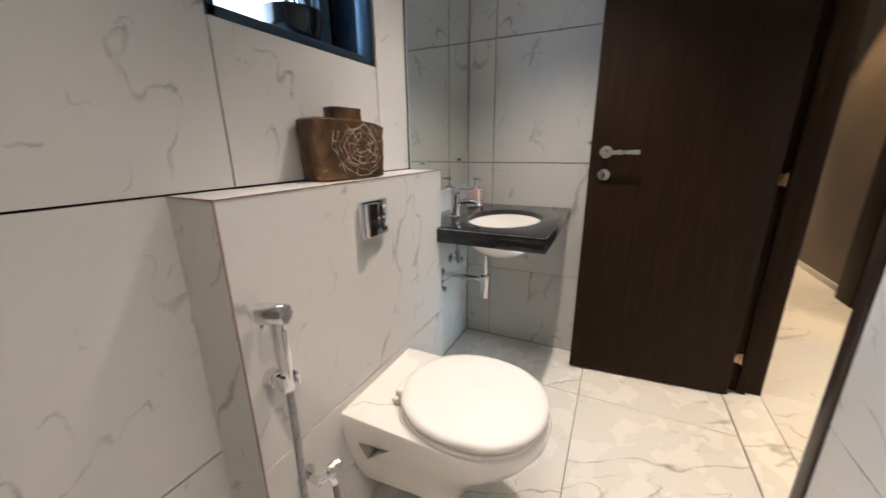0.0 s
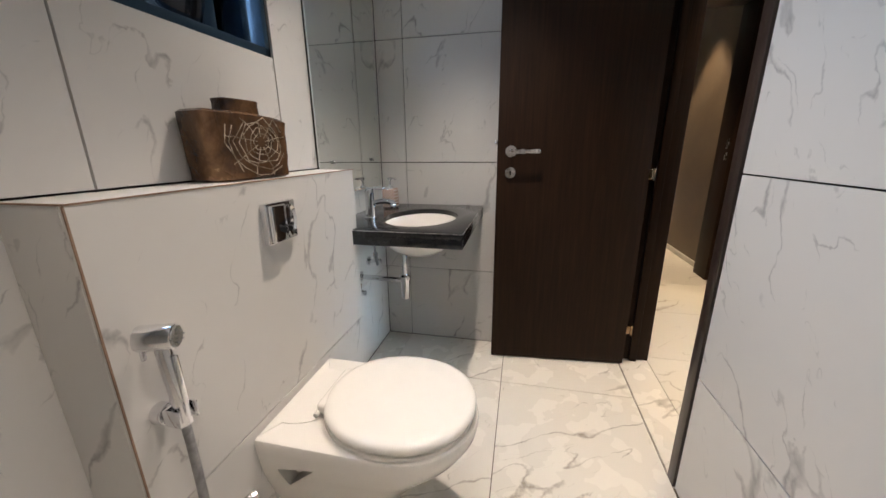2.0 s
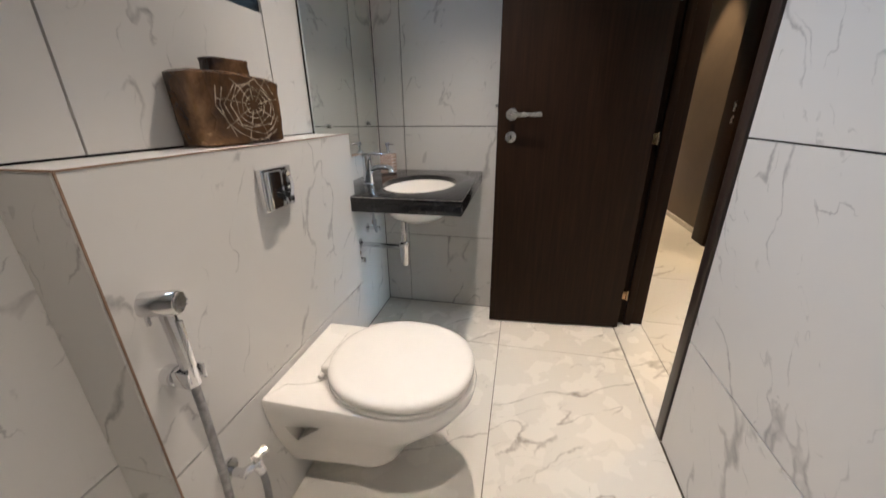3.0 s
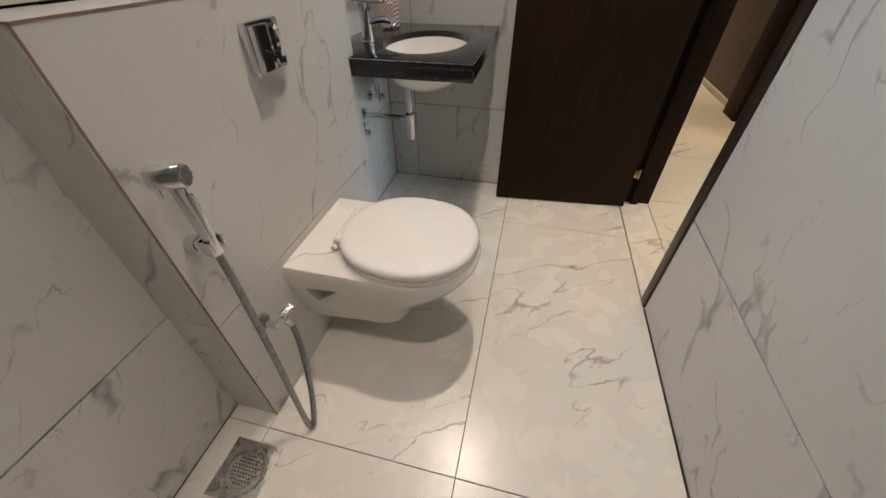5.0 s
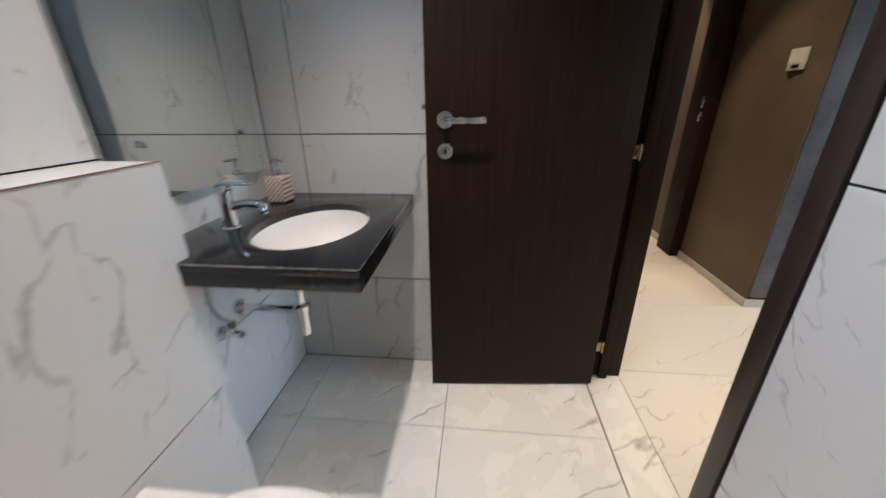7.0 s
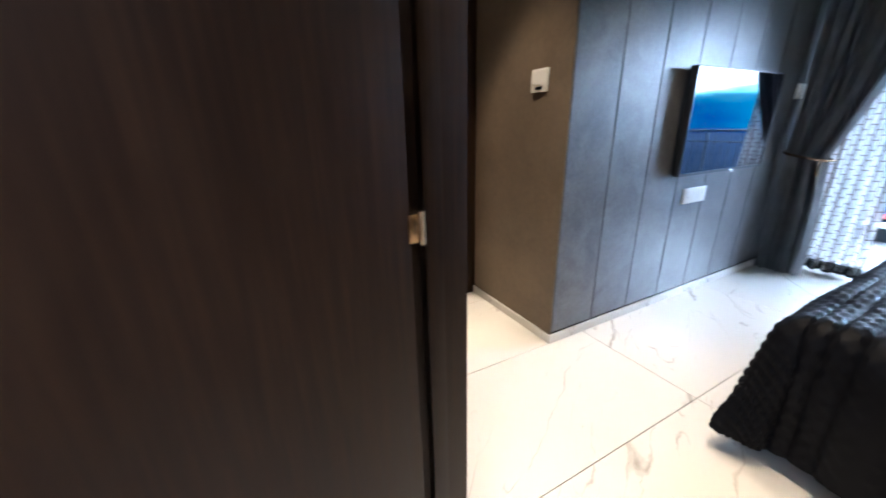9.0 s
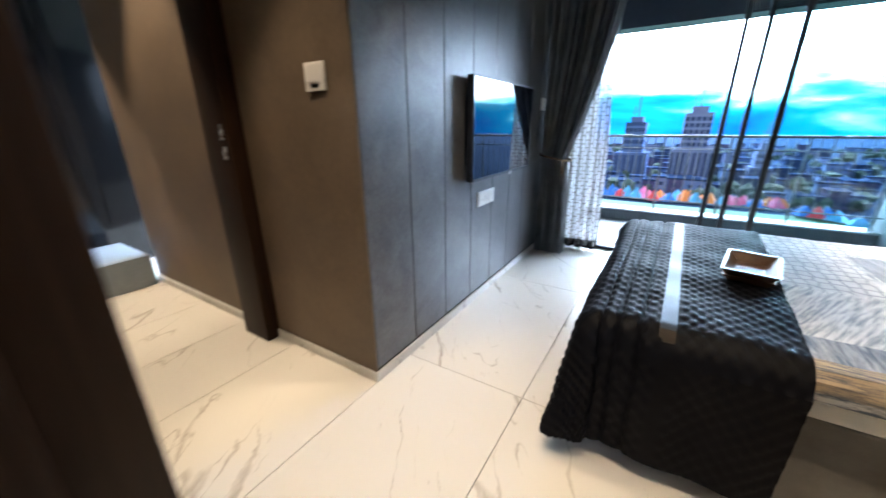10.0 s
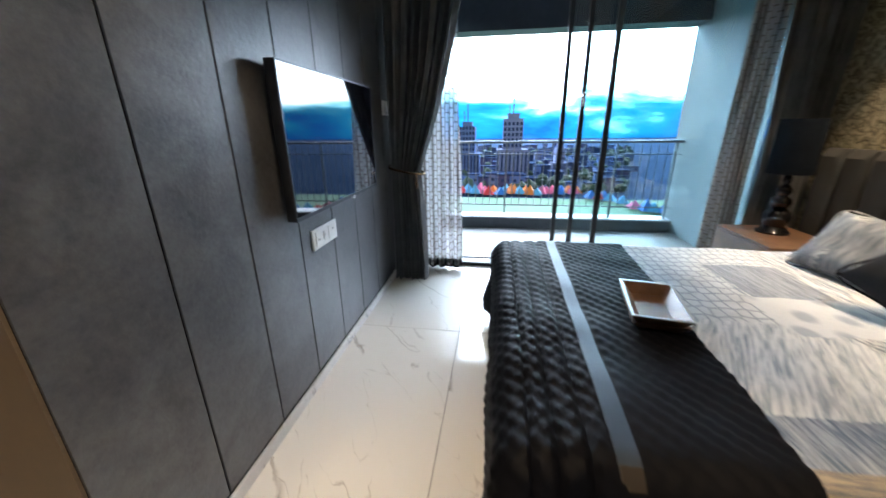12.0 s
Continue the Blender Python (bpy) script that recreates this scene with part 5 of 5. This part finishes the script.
# ---- balcony ----
def balcony():
    structure("balcony_floor", boxed((4.96, 6.24, -0.09, 2.85, -0.10, 0.0)), GROUT, "balcony slab")
    slab = bpy.data.objects["balcony_floor"]
    ORIGIN[slab.name] = Vector((0, 0, 0))
    x = 4.962
    bm_key = mesh_of("plank", boxed((-0.0735, 0.0735, -1.325, 1.325, -0.008, 0.008), bevel=0.001, segments=1), DECK, smooth=False)
    while x + 0.15 < 6.12:
        ob = new("plank", bm_key)
        ob.parent = slab
        ob.location = (x + 0.075, 1.38, 0.0082)
        x += 0.15
    structure("balcony_kerb", boxed((6.08, 6.28, 0.06, 2.70, 0.0, 0.125), bevel=0.004), mottled("dark_kerb_paint", (0.07, 0.08, 0.09), (0.12, 0.13, 0.14), 0.6, 5.0, 0.1), "dark painted balcony kerb")
    structure("balcony_coping", boxed((6.065, 6.30, 0.06, 2.70, 0.125, 0.143), bevel=0.004), mottled("pale_coping", (0.55, 0.57, 0.58), (0.68, 0.70, 0.70), 0.5, 5.0, 0.1), "pale stone coping on the kerb")
    structure("balcony_wall", boxed((4.962, 6.32, -0.09, 0.06, 0.0, 2.7), (4.962, 6.32, 2.70, 2.85, 0.0, 2.7)), PLASTER, "pale rendered balcony side wall")
    structure("balcony_ceiling", boxed((4.962, 6.32, -0.09, 2.85, 2.60, 2.72), (6.06, 6.32, 0.061, 2.699, 2.105, 2.60)), NAVY_PAINT, "dark balcony ceiling and edge beam")
    r = thing("railing", (6.135, 1.6, 0.143), "grey steel balcony railing with thin upright bars", "railing")
    part("top_rail", boxed((6.11, 6.16, 0.061, 2.699, 0.985, 1.010), bevel=0.004), METAL_RAIL, r)
    part("mid_rail", rods(((6.135, 0.061, 0.865), (6.135, 2.699, 0.865), 0.006)), METAL_RAIL, r)
    part("bottom_rail", rods(((6.135, 0.061, 0.275), (6.135, 2.699, 0.275), 0.007)), METAL_RAIL, r)
    bar = mesh_of("bar", rods(((6.135, 0, 0.275), (6.135, 0, 0.986), 0.005), sides=8), METAL_RAIL, (6.135, 0, 0.143))
    y = 0.12
    while y < 2.68:
        ob = new("bar", bar)
        ob.parent = r
        ob.location = (0, y - 1.6, 0)
        y += 0.086
    for y in (0.12, 0.72, 1.32, 1.92, 2.62):
        part("post", boxed((6.125, 6.145, y - 0.01, y + 0.01, 0.143, 0.986)), METAL_RAIL, r)


balcony()


def sliding_door():
    w = structure("door_2", boxed((4.78, 4.90, 0.06, 2.66, 0.0, 0.028), (4.78, 4.90, 0.06, 2.66, 2.415, 2.45), (4.78, 4.90, 0.06, 0.095, 0.028, 2.415), (4.78, 4.90, 2.625, 2.66, 0.028, 2.415), bevel=0.002), FRAME_DARK, "dark aluminium sliding balcony door, open on one side", (4.84, 1.6, 0.0))
    for x, y0, y1 in ((4.805, 1.205, 1.245), (4.84, 1.39, 1.425), (4.875, 1.52, 1.555)):
        ob = new("stile", mesh_of("stile", boxed((x - 0.015, x + 0.015, y0, y1, 0.03, 2.414), bevel=0.002), FRAME_DARK, (4.84, 1.6, 0)))
        ob.parent = w
        for z0, z1 in ((0.03, 0.075), (2.375, 2.414)):
            ob = new("sash_rail", mesh_of("sash_rail", boxed((x - 0.014, x + 0.014, 0.097, y0, z0, z1), bevel=0.001), FRAME_DARK, (4.84, 1.6, 0)))
            ob.parent = w
        ob = new("pane", mesh_of("pane", boxed((x - 0.003, x + 0.003, 0.097, y0, 0.076, 2.374)), GLASS, (4.84, 1.6, 0)))
        ob.parent = w
        ob.visible_shadow = False
    lock = new("lock", mesh_of("lock", boxed((4.802, 4.824, 1.401, 1.419, 1.30, 1.40), bevel=0.003), STEEL, (4.84, 1.6, 0)))
    lock.parent = w


sliding_door()

# ---- skirtings, wall panels and ceilings ----
structure("baseboard_tv", boxed((2.231, 4.80, 2.818, 2.830, 0.0, 0.050), bevel=0.0015), SKIRT, "low pale stone skirting")
structure("baseboard_hall", boxed((2.229, 2.239, 2.831, 3.564, 0.0, 0.050), (2.229, 2.244, 3.781, 5.10, 0.0, 0.050), bevel=0.0015), SKIRT, "low pale stone skirting")
structure("baseboard_west", boxed((1.326, 1.337, -0.13, 1.34, 0, 0.050), (1.311, 1.322, 2.34, 3.56, 0, 0.050), (1.311, 1.322, 3.79, 6.7, 0, 0.050), bevel=0.0015), SKIRT, "low pale stone skirting")


# ---- passage end ----
def passage_end():
    structure("hall_plinth", boxed((1.45, 2.20, 5.02, 5.60, 0.0, 0.235), bevel=0.004), mottled("plinth_paint", (0.20, 0.24, 0.28), (0.28, 0.32, 0.36), 0.35, 4.0, 0.1), "low white glossy step at the end of the passage")
    cab = thing("tall_cabinet", (1.9, 5.9, 0.0), "tall black gloss cabinet at the end of the passage", "cabinet")
    part("body", boxed((1.98, 2.45, 5.75, 6.15, 0.0, 2.3), bevel=0.004), BLACK_GLOSS, cab)
    shelf = thing("wall_shelf", (1.75, 5.9, 0.95), "white shelf with an orange vase in the passage", "shelf")
    part("board", boxed((1.45, 1.98, 5.75, 6.10, 0.94, 0.985), bevel=0.003), CERAMIC, shelf)
    part("support", boxed((1.50, 1.60, 5.85, 6.05, 0.0, 0.94), (1.88, 1.96, 5.85, 6.05, 0.0, 0.94), bevel=0.003), WALNUT, shelf)
    v = thing("orange_bowl", (1.85, 5.88, 0.60), "orange bowl on the white step", "bowl")
    part("bowl", lathe(bmesh.new(), 1.78, 5.45, [(0.03, 0.2355), (0.05, 0.24), (0.08, 0.29), (0.085, 0.33), (0.078, 0.33), (0.07, 0.29), (0.02, 0.255)]), mottled("orange_glaze", (0.5, 0.12, 0.02), (0.7, 0.2, 0.04), 0.3), v)


passage_end()


def ceiling_lamps():
    for x, y, z in [(a, b, CEIL) for a, b in BATH_LAMPS] + [(a, b, CEIL2) for a, b in ROOM_LAMPS + HALL_LAMPS]:
        t = thing("downlight", (x, y, z), "small round recessed ceiling downlight with a white ring", "ceiling light", "ceiling downlights")
        ring = bmesh.new()
        rings = [[(x + r * math.cos(2 * math.pi * k / 28), y + r * math.sin(2 * math.pi * k / 28), zz) for k in range(28)] for r, zz in ((0.055, z - 0.0005), (0.054, z - 0.006), (0.042, z - 0.006), (0.040, z - 0.0005), (0.055, z - 0.0005))]
        loft(ring, rings, caps=False)
        part("ring", ring, CERAMIC, t)
        glow = part("diffuser", rods(((x, y, z - 0.0005), (x, y, z - 0.0035), 0.039), sides=28), LAMP_GLOW, t)
        glow.visible_shadow = False


ceiling_lamps()


# ---- city and sky ----
def sky_card_material():
    m = bpy.data.materials.new("cloudy_sky")
    m.use_nodes = True
    n = Net(m)
    n.bsdf.inputs["Base Color"].default_value = (0, 0, 0, 1)
    n.bsdf.inputs["Roughness"].default_value = 1
    xyz = n.node("SeparateXYZ", Vector=n.co)
    z = n.math("DIVIDE", xyz.outputs[2], 1000.0)
    puff = n.noise(n.mapped(n.co, (0.004, 0.0016, 0.006)), 1.0, 6, 0.55, 0.4)
    f = n.math("ADD", z, n.math("MULTIPLY", n.math("SUBTRACT", puff, 0.5), 0.42))
    f = n.math("ADD", n.math("MULTIPLY", f, 2.0), 0.35)
    col = n.ramp(f, (0.14, (0.10, 0.42, 0.95)), (0.30, (0.008, 0.17, 0.72)), (0.42, (0.02, 0.42, 0.90)), (0.49, (0.18, 0.72, 1.0)), (0.56, (0.66, 0.81, 1.0)))
    strength = n.ramp(f, (0.14, 0.060), (0.45, 0.070), (0.56, 0.40), (0.74, 1.0))
    n.t.links.new(col, n.bsdf.inputs["Emission Color"])
    n.t.links.new(n.math("MULTIPLY", strength, 31.0), n.bsdf.inputs["Emission Strength"])
    return m


def city():
    g = -40.0
    # The ground's blue is distance haze put into its base colour.
    ground_mat = mottled("hazed_ground", (0.02, 0.04, 0.08), (0.045, 0.07, 0.12), 0.95, 0.02, 0.0)
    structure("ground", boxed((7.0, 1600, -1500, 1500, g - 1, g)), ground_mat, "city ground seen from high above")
    structure("field", boxed((30, 222, -150, 220, g, g + 0.4)), mottled("green_field", (0.055, 0.15, 0.075), (0.09, 0.20, 0.115), 0.95, 0.03, 0.0), "flat green sports field below")
    structure("backdrop_sky", boxed((1500, 1502, -2600, 2600, -250, 1500)), sky_card_material(), "cloudy blue sky")
    rnd = random.Random(3)
    # Tower walls and windows have blue haze mixed into their base colours.
    wall_a = mottled("hazed_tower_wall", (0.10, 0.16, 0.32), (0.15, 0.22, 0.42), 0.6, 0.05, 0.0)
    wall_b = mottled("hazed_tower_wall_light", (0.17, 0.21, 0.36), (0.24, 0.29, 0.45), 0.6, 0.05, 0.0)
    pane = material("hazed_window", (0.03, 0.05, 0.11), 0.5)
    for far in (wall_a, wall_b, ground_mat, pane):
        far.node_tree.nodes["Principled BSDF"].inputs["Specular IOR Level"].default_value = 0.0

    def tower(x, y, w, d, h, mat, label):
        t = thing("tower_building", (x, y, g), label, "building")
        part("wall", boxed((x, x + d, y - w / 2, y + w / 2, g, g + h), (x - 3, x + d, y - w * 0.8, y + w * 0.8, g, g + h * 0.50)), mat, t)
        part("roof", boxed((x + 2, x + d - 2, y - w * 0.3, y + w * 0.3, g + h, g + h + 4)), mat, t)
        part("antenna", rods(((x + d / 2, y, g + h + 4), (x + d / 2, y, g + h + 18), 0.5), ((x + d / 2, y + w * 0.2, g + h + 4), (x + d / 2, y + w * 0.2, g + h + 12), 0.35), sides=6), mat, t)
        bands = bmesh.new()
        for k in range(5):
            yy = y - w / 2 + w * (k + 0.5) / 5
            for j in range(int(h * 0.5 / 4.2)):
                zz = g + h * 0.5 + 2 + j * 4.2
                box(bands, x - 0.2, x, yy - w * 0.06, yy + w * 0.06, zz, zz + 2.6)
        part("window", bands, pane, t, "rows of dark windows")["kind"] = "stuff"
        base = bmesh.new()
        for k in range(8):
            yy = y - w * 0.8 + w * 1.6 * (k + 0.5) / 8
            box(base, x - 3.2, x - 3, yy - w * 0.05, yy + w * 0.05, g + 3, g + h * 0.46)
        part("window_strip", base, pane, t, "tall dark window strips")["kind"] = "stuff"

    tower(310, 27.4, 13.5, 16, 42, wall_a, "tall office tower far away, coloured blue for haze")
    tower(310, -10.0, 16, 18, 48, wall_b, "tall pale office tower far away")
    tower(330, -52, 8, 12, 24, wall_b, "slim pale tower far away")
    # House walls and roofs carry the haze in their bluish colours too.
    cols = [wall_a, wall_b, mottled("hazed_rose_wall", (0.07, 0.07, 0.14), (0.11, 0.10, 0.18), 0.8, 0.05), mottled("hazed_dark_wall", (0.025, 0.045, 0.10), (0.045, 0.07, 0.14), 0.9, 0.05)]
    for far in cols:
        far.node_tree.nodes["Principled BSDF"].inputs["Specular IOR Level"].default_value = 0.0
    shared = {}
    for i in range(300):
        x = 255 + 520 * rnd.random() ** 1.3
        y = 2 + (x - 1.7) * (0.85 * rnd.random() - 0.42) + x * 0.08
        sx, sy, sz = rnd.choice((6, 9, 12)), rnd.choice((7, 10, 14)), rnd.choice((4, 6, 8, 10))
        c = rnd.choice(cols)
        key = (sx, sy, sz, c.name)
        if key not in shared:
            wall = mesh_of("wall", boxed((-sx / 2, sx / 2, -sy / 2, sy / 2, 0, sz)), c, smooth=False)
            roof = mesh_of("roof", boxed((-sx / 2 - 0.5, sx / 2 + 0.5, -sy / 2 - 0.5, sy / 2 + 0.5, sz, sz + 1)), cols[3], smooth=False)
            wins = bmesh.new()
            for k in range(int(sy / 4.5)):
                for j in range(max(1, int(sz / 4.5))):
                    box(wins, -sx / 2 - 0.15, -sx / 2, -sy / 2 + 1 + k * 4.5, -sy / 2 + 3 + k * 4.5, 1.2 + j * 4.5, 3.2 + j * 4.5)
            shared[key] = (wall, roof, mesh_of("window", wins, pane, smooth=False))
        t = new("house")
        t.location = (x, y, g)
        tagged(t, "small low city building far below the balcony", "building", "low city buildings")
        for nm, me in zip(("wall", "roof", "window"), shared[key]):
            ob = new(nm, me)
            ob.parent = t
            if nm == "window":
                tagged(ob, kind="stuff")
    trees = bmesh.new()
    for _ in range(500):
        x = 245 + 500 * rnd.random() ** 1.2
        y = 2 + (x - 1.7) * (0.85 * rnd.random() - 0.42) + x * 0.08
        r = rnd.uniform(2.5, 5)
        made = bmesh.ops.create_icosphere(trees, subdivisions=1, radius=r, matrix=Matrix.Translation((x, y, g + r * 0.9)))
        for v in made["verts"]:
            v.co += Vector((rnd.uniform(-1, 1), rnd.uniform(-1, 1), rnd.uniform(-1, 1)))
    single("far_trees", trees, mottled("far_foliage", (0.02, 0.05, 0.04), (0.05, 0.09, 0.06), 0.9, 0.3), (400, 0, g), "dark trees between the city buildings", "trees", "", "stuff")
    tints = [("red", (0.70, 0.05, 0.06)), ("orange", (0.80, 0.25, 0.05)), ("blue", (0.03, 0.22, 0.70)), ("pink", (0.75, 0.15, 0.30)), ("sky_blue", (0.10, 0.45, 0.80))]
    mats = {k: mottled(k + "_canvas", tuple(c * 0.8 for c in col), col, 0.7, 0.3) for k, col in tints}
    for i in range(64):
        y = -96 + i * 3.3 + rnd.uniform(-1, 1)
        x = 226 + rnd.uniform(0, 14) - max(0, -50 - y) * 1.7
        k = rnd.choice(list(mats))
        h = rnd.uniform(4, 6)
        t = thing("tent", (x, y, g + 0.4), "pointed " + k.replace("_", " ") + " canvas tent beside the green field", "tent", "canvas tents")
        bm = bmesh.new()
        bmesh.ops.create_cone(bm, cap_ends=True, segments=4, radius1=4.5, radius2=0.15, depth=h, matrix=Matrix.Translation((x, y, g + 1.4 + h / 2)) @ Matrix.Rotation(rnd.uniform(0, 1.5), 4, "Z"))
        part("canopy", bm, mats[k], t)
        part("pole", rods(((x - 2, y - 2, g + 0.4), (x - 2, y - 2, g + 1.6), 0.2), ((x + 2, y + 2, g + 0.4), (x + 2, y + 2, g + 1.6), 0.2), sides=6), wall_b, t)


city()


# ---- tiles of floor and walls ----
TILE = {}


def tile(parent, size, place, mat, axis):
    """A tile as an object of its own on a mesh shared by alike tiles; place is its centre."""
    key = (tuple(round(s, 3) for s in size), mat.name)
    if key not in TILE:
        bm = boxed((-size[0] / 2, size[0] / 2, -size[1] / 2, size[1] / 2, -size[2] / 2, size[2] / 2), bevel=0.0006, segments=1)
        TILE[key] = mesh_of("tile", bm, mat, smooth=False)
    ob = new("tile", TILE[key])
    ob.parent = parent
    ob.location = Vector(place) - ORIGIN.get(parent.name, Vector())
    return ob


def tiled_x(parent, x, into, ys, zs, gap=0.0042):
    """Tiles on a wall whose face lies at x; into is -1 where the wall is on the low side."""
    for y0, y1 in zip(ys, ys[1:]):
        for z0, z1 in zip(zs, zs[1:]):
            tile(parent, (TF, y1 - y0 - gap, z1 - z0 - gap), (x + into * TF / 2, (y0 + y1) / 2, (z0 + z1) / 2), MARBLE_WALL, 0)


def tiled_y(parent, y, into, xs, zs, gap=0.0042):
    for x0, x1 in zip(xs, xs[1:]):
        for z0, z1 in zip(zs, zs[1:]):
            tile(parent, (x1 - x0 - gap, TF, z1 - z0 - gap), ((x0 + x1) / 2, y + into * TF / 2, (z0 + z1) / 2), MARBLE_WALL, 1)


def tiled_floor(xs, ys, gap=0.003, mat=None):
    for x0, x1 in zip(xs, xs[1:]):
        for y0, y1 in zip(ys, ys[1:]):
            tile(floor, (x1 - x0 - gap, y1 - y0 - gap, TF), ((x0 + x1) / 2, (y0 + y1) / 2, -TF / 2), mat or MARBLE_FLOOR, 2)


def ledge_tiles():
    y0, y1, z = LEDGE_Y0, LEDGE_Y1, LEDGE_Z
    for z0, z1 in ((0.0, 0.43), (0.43, z)):
        tile(ledge, (TF, y1 - y0 - 0.001, z1 - z0 - 0.003), (-TF / 2, (y0 + y1) / 2, (z0 + z1) / 2), MARBLE_WALL, 0)
        for y, s in ((y0, 1), (y1, -1)):
            tile(ledge, (-XL - TF - 0.002, TF, z1 - z0 - 0.003), ((XL - TF) / 2, y + s * TF / 2, (z0 + z1) / 2), MARBLE_WALL, 1)
    tile(ledge, (-XL - TF - 0.002, y1 - y0 - 2 * TF - 0.002, TF), ((XL - TF) / 2, (y0 + y1) / 2, z - TF / 2), MARBLE_WALL, 2)


ledge_tiles()
EDGE = mottled("tan_edge_grout", (0.22, 0.13, 0.085), (0.34, 0.22, 0.15), 0.8, 40.0, 0.05)
for name, span in (("front_edge", (-0.0015, 0.0012, LEDGE_Y0, LEDGE_Y1, LEDGE_Z - 0.0015, LEDGE_Z + 0.0012)), ("side_edge", (XL + 0.001, -0.002, LEDGE_Y0 - 0.0012, LEDGE_Y0 + 0.0015, LEDGE_Z - 0.0015, LEDGE_Z + 0.0012)),
        ("corner_edge", (-0.0015, 0.0012, LEDGE_Y0 - 0.0012, LEDGE_Y0 + 0.0015, 0.0, LEDGE_Z - 0.002))):
    ob = new(name, mesh_of(name, boxed(span), EDGE, smooth=False))
    ob.parent = ledge
ZS = (0.0, 0.43, 1.022, 1.615, CEIL)
tiled_x(wall_west, XL, -1, (-1.2, -0.4, 0.2, 0.83), ZS)
tiled_x(wall_west, XL, -1, (0.83, 1.385), (1.022, 1.360))
tiled_x(wall_west, XL, -1, (0.83, 1.385), (1.96, CEIL))
tiled_x(wall_west, XL, -1, (1.385, YF), (0.0, 0.43))
tiled_x(wall_west, XL, -1, (1.385, YF), (0.43, 1.022, 1.615, CEIL))
tiled_y(wall_north, YF, 1, (XL, 0.003, XR), (0.0, 0.43, 1.022, 1.615, CEIL))
tiled_x(wall_east, XR, 1, (-1.2, -0.4, 0.2, DOOR_Y0 - 0.004), (0.0, 0.425, 1.022, 1.615, CEIL))
tiled_floor((XL, 0.0, 0.563, XR - 0.004), (-1.2, -0.55, 0.65, 1.84, YF))
tiled_floor((XR - 0.001, 1.31), (DOOR_Y0, DOOR_Y1))
tiled_floor((1.31, 2.485, 3.69, 4.80), (-0.14, 1.01, 2.212, 2.825), mat=MARBLE_POLISHED)
tiled_floor((1.31, 2.245), (2.825, 3.425, 3.905, 4.385, 5.10), mat=MARBLE_POLISHED)
tiled_floor((1.31, 2.50, 3.70, 4.60), (5.10, 5.70, 6.3, 6.75))


def wall_panels():
    edges = [2.2485] + [2.547 + 0.302 * k for k in range(8)] + [4.80]
    for x0, x1 in zip(edges, edges[1:]):
        key = ("panel", round(x1 - x0, 3))
        if key not in TILE:
            w = x1 - x0 - (0.007 if x0 > 2.3 else 0.0035)
            TILE[key] = mesh_of("panel", boxed((-w / 2, w / 2, -0.003, 0.003, 0.0, 2.535), bevel=0.001, segments=1), TEXTURED, smooth=False)
        ob = new("panel", TILE[key])
        ob.parent = wall_tv
        ob.location = ((x0 + x1) / 2 - (0.00175 if x0 < 2.3 else 0), 2.8285, 0.063)


wall_panels()
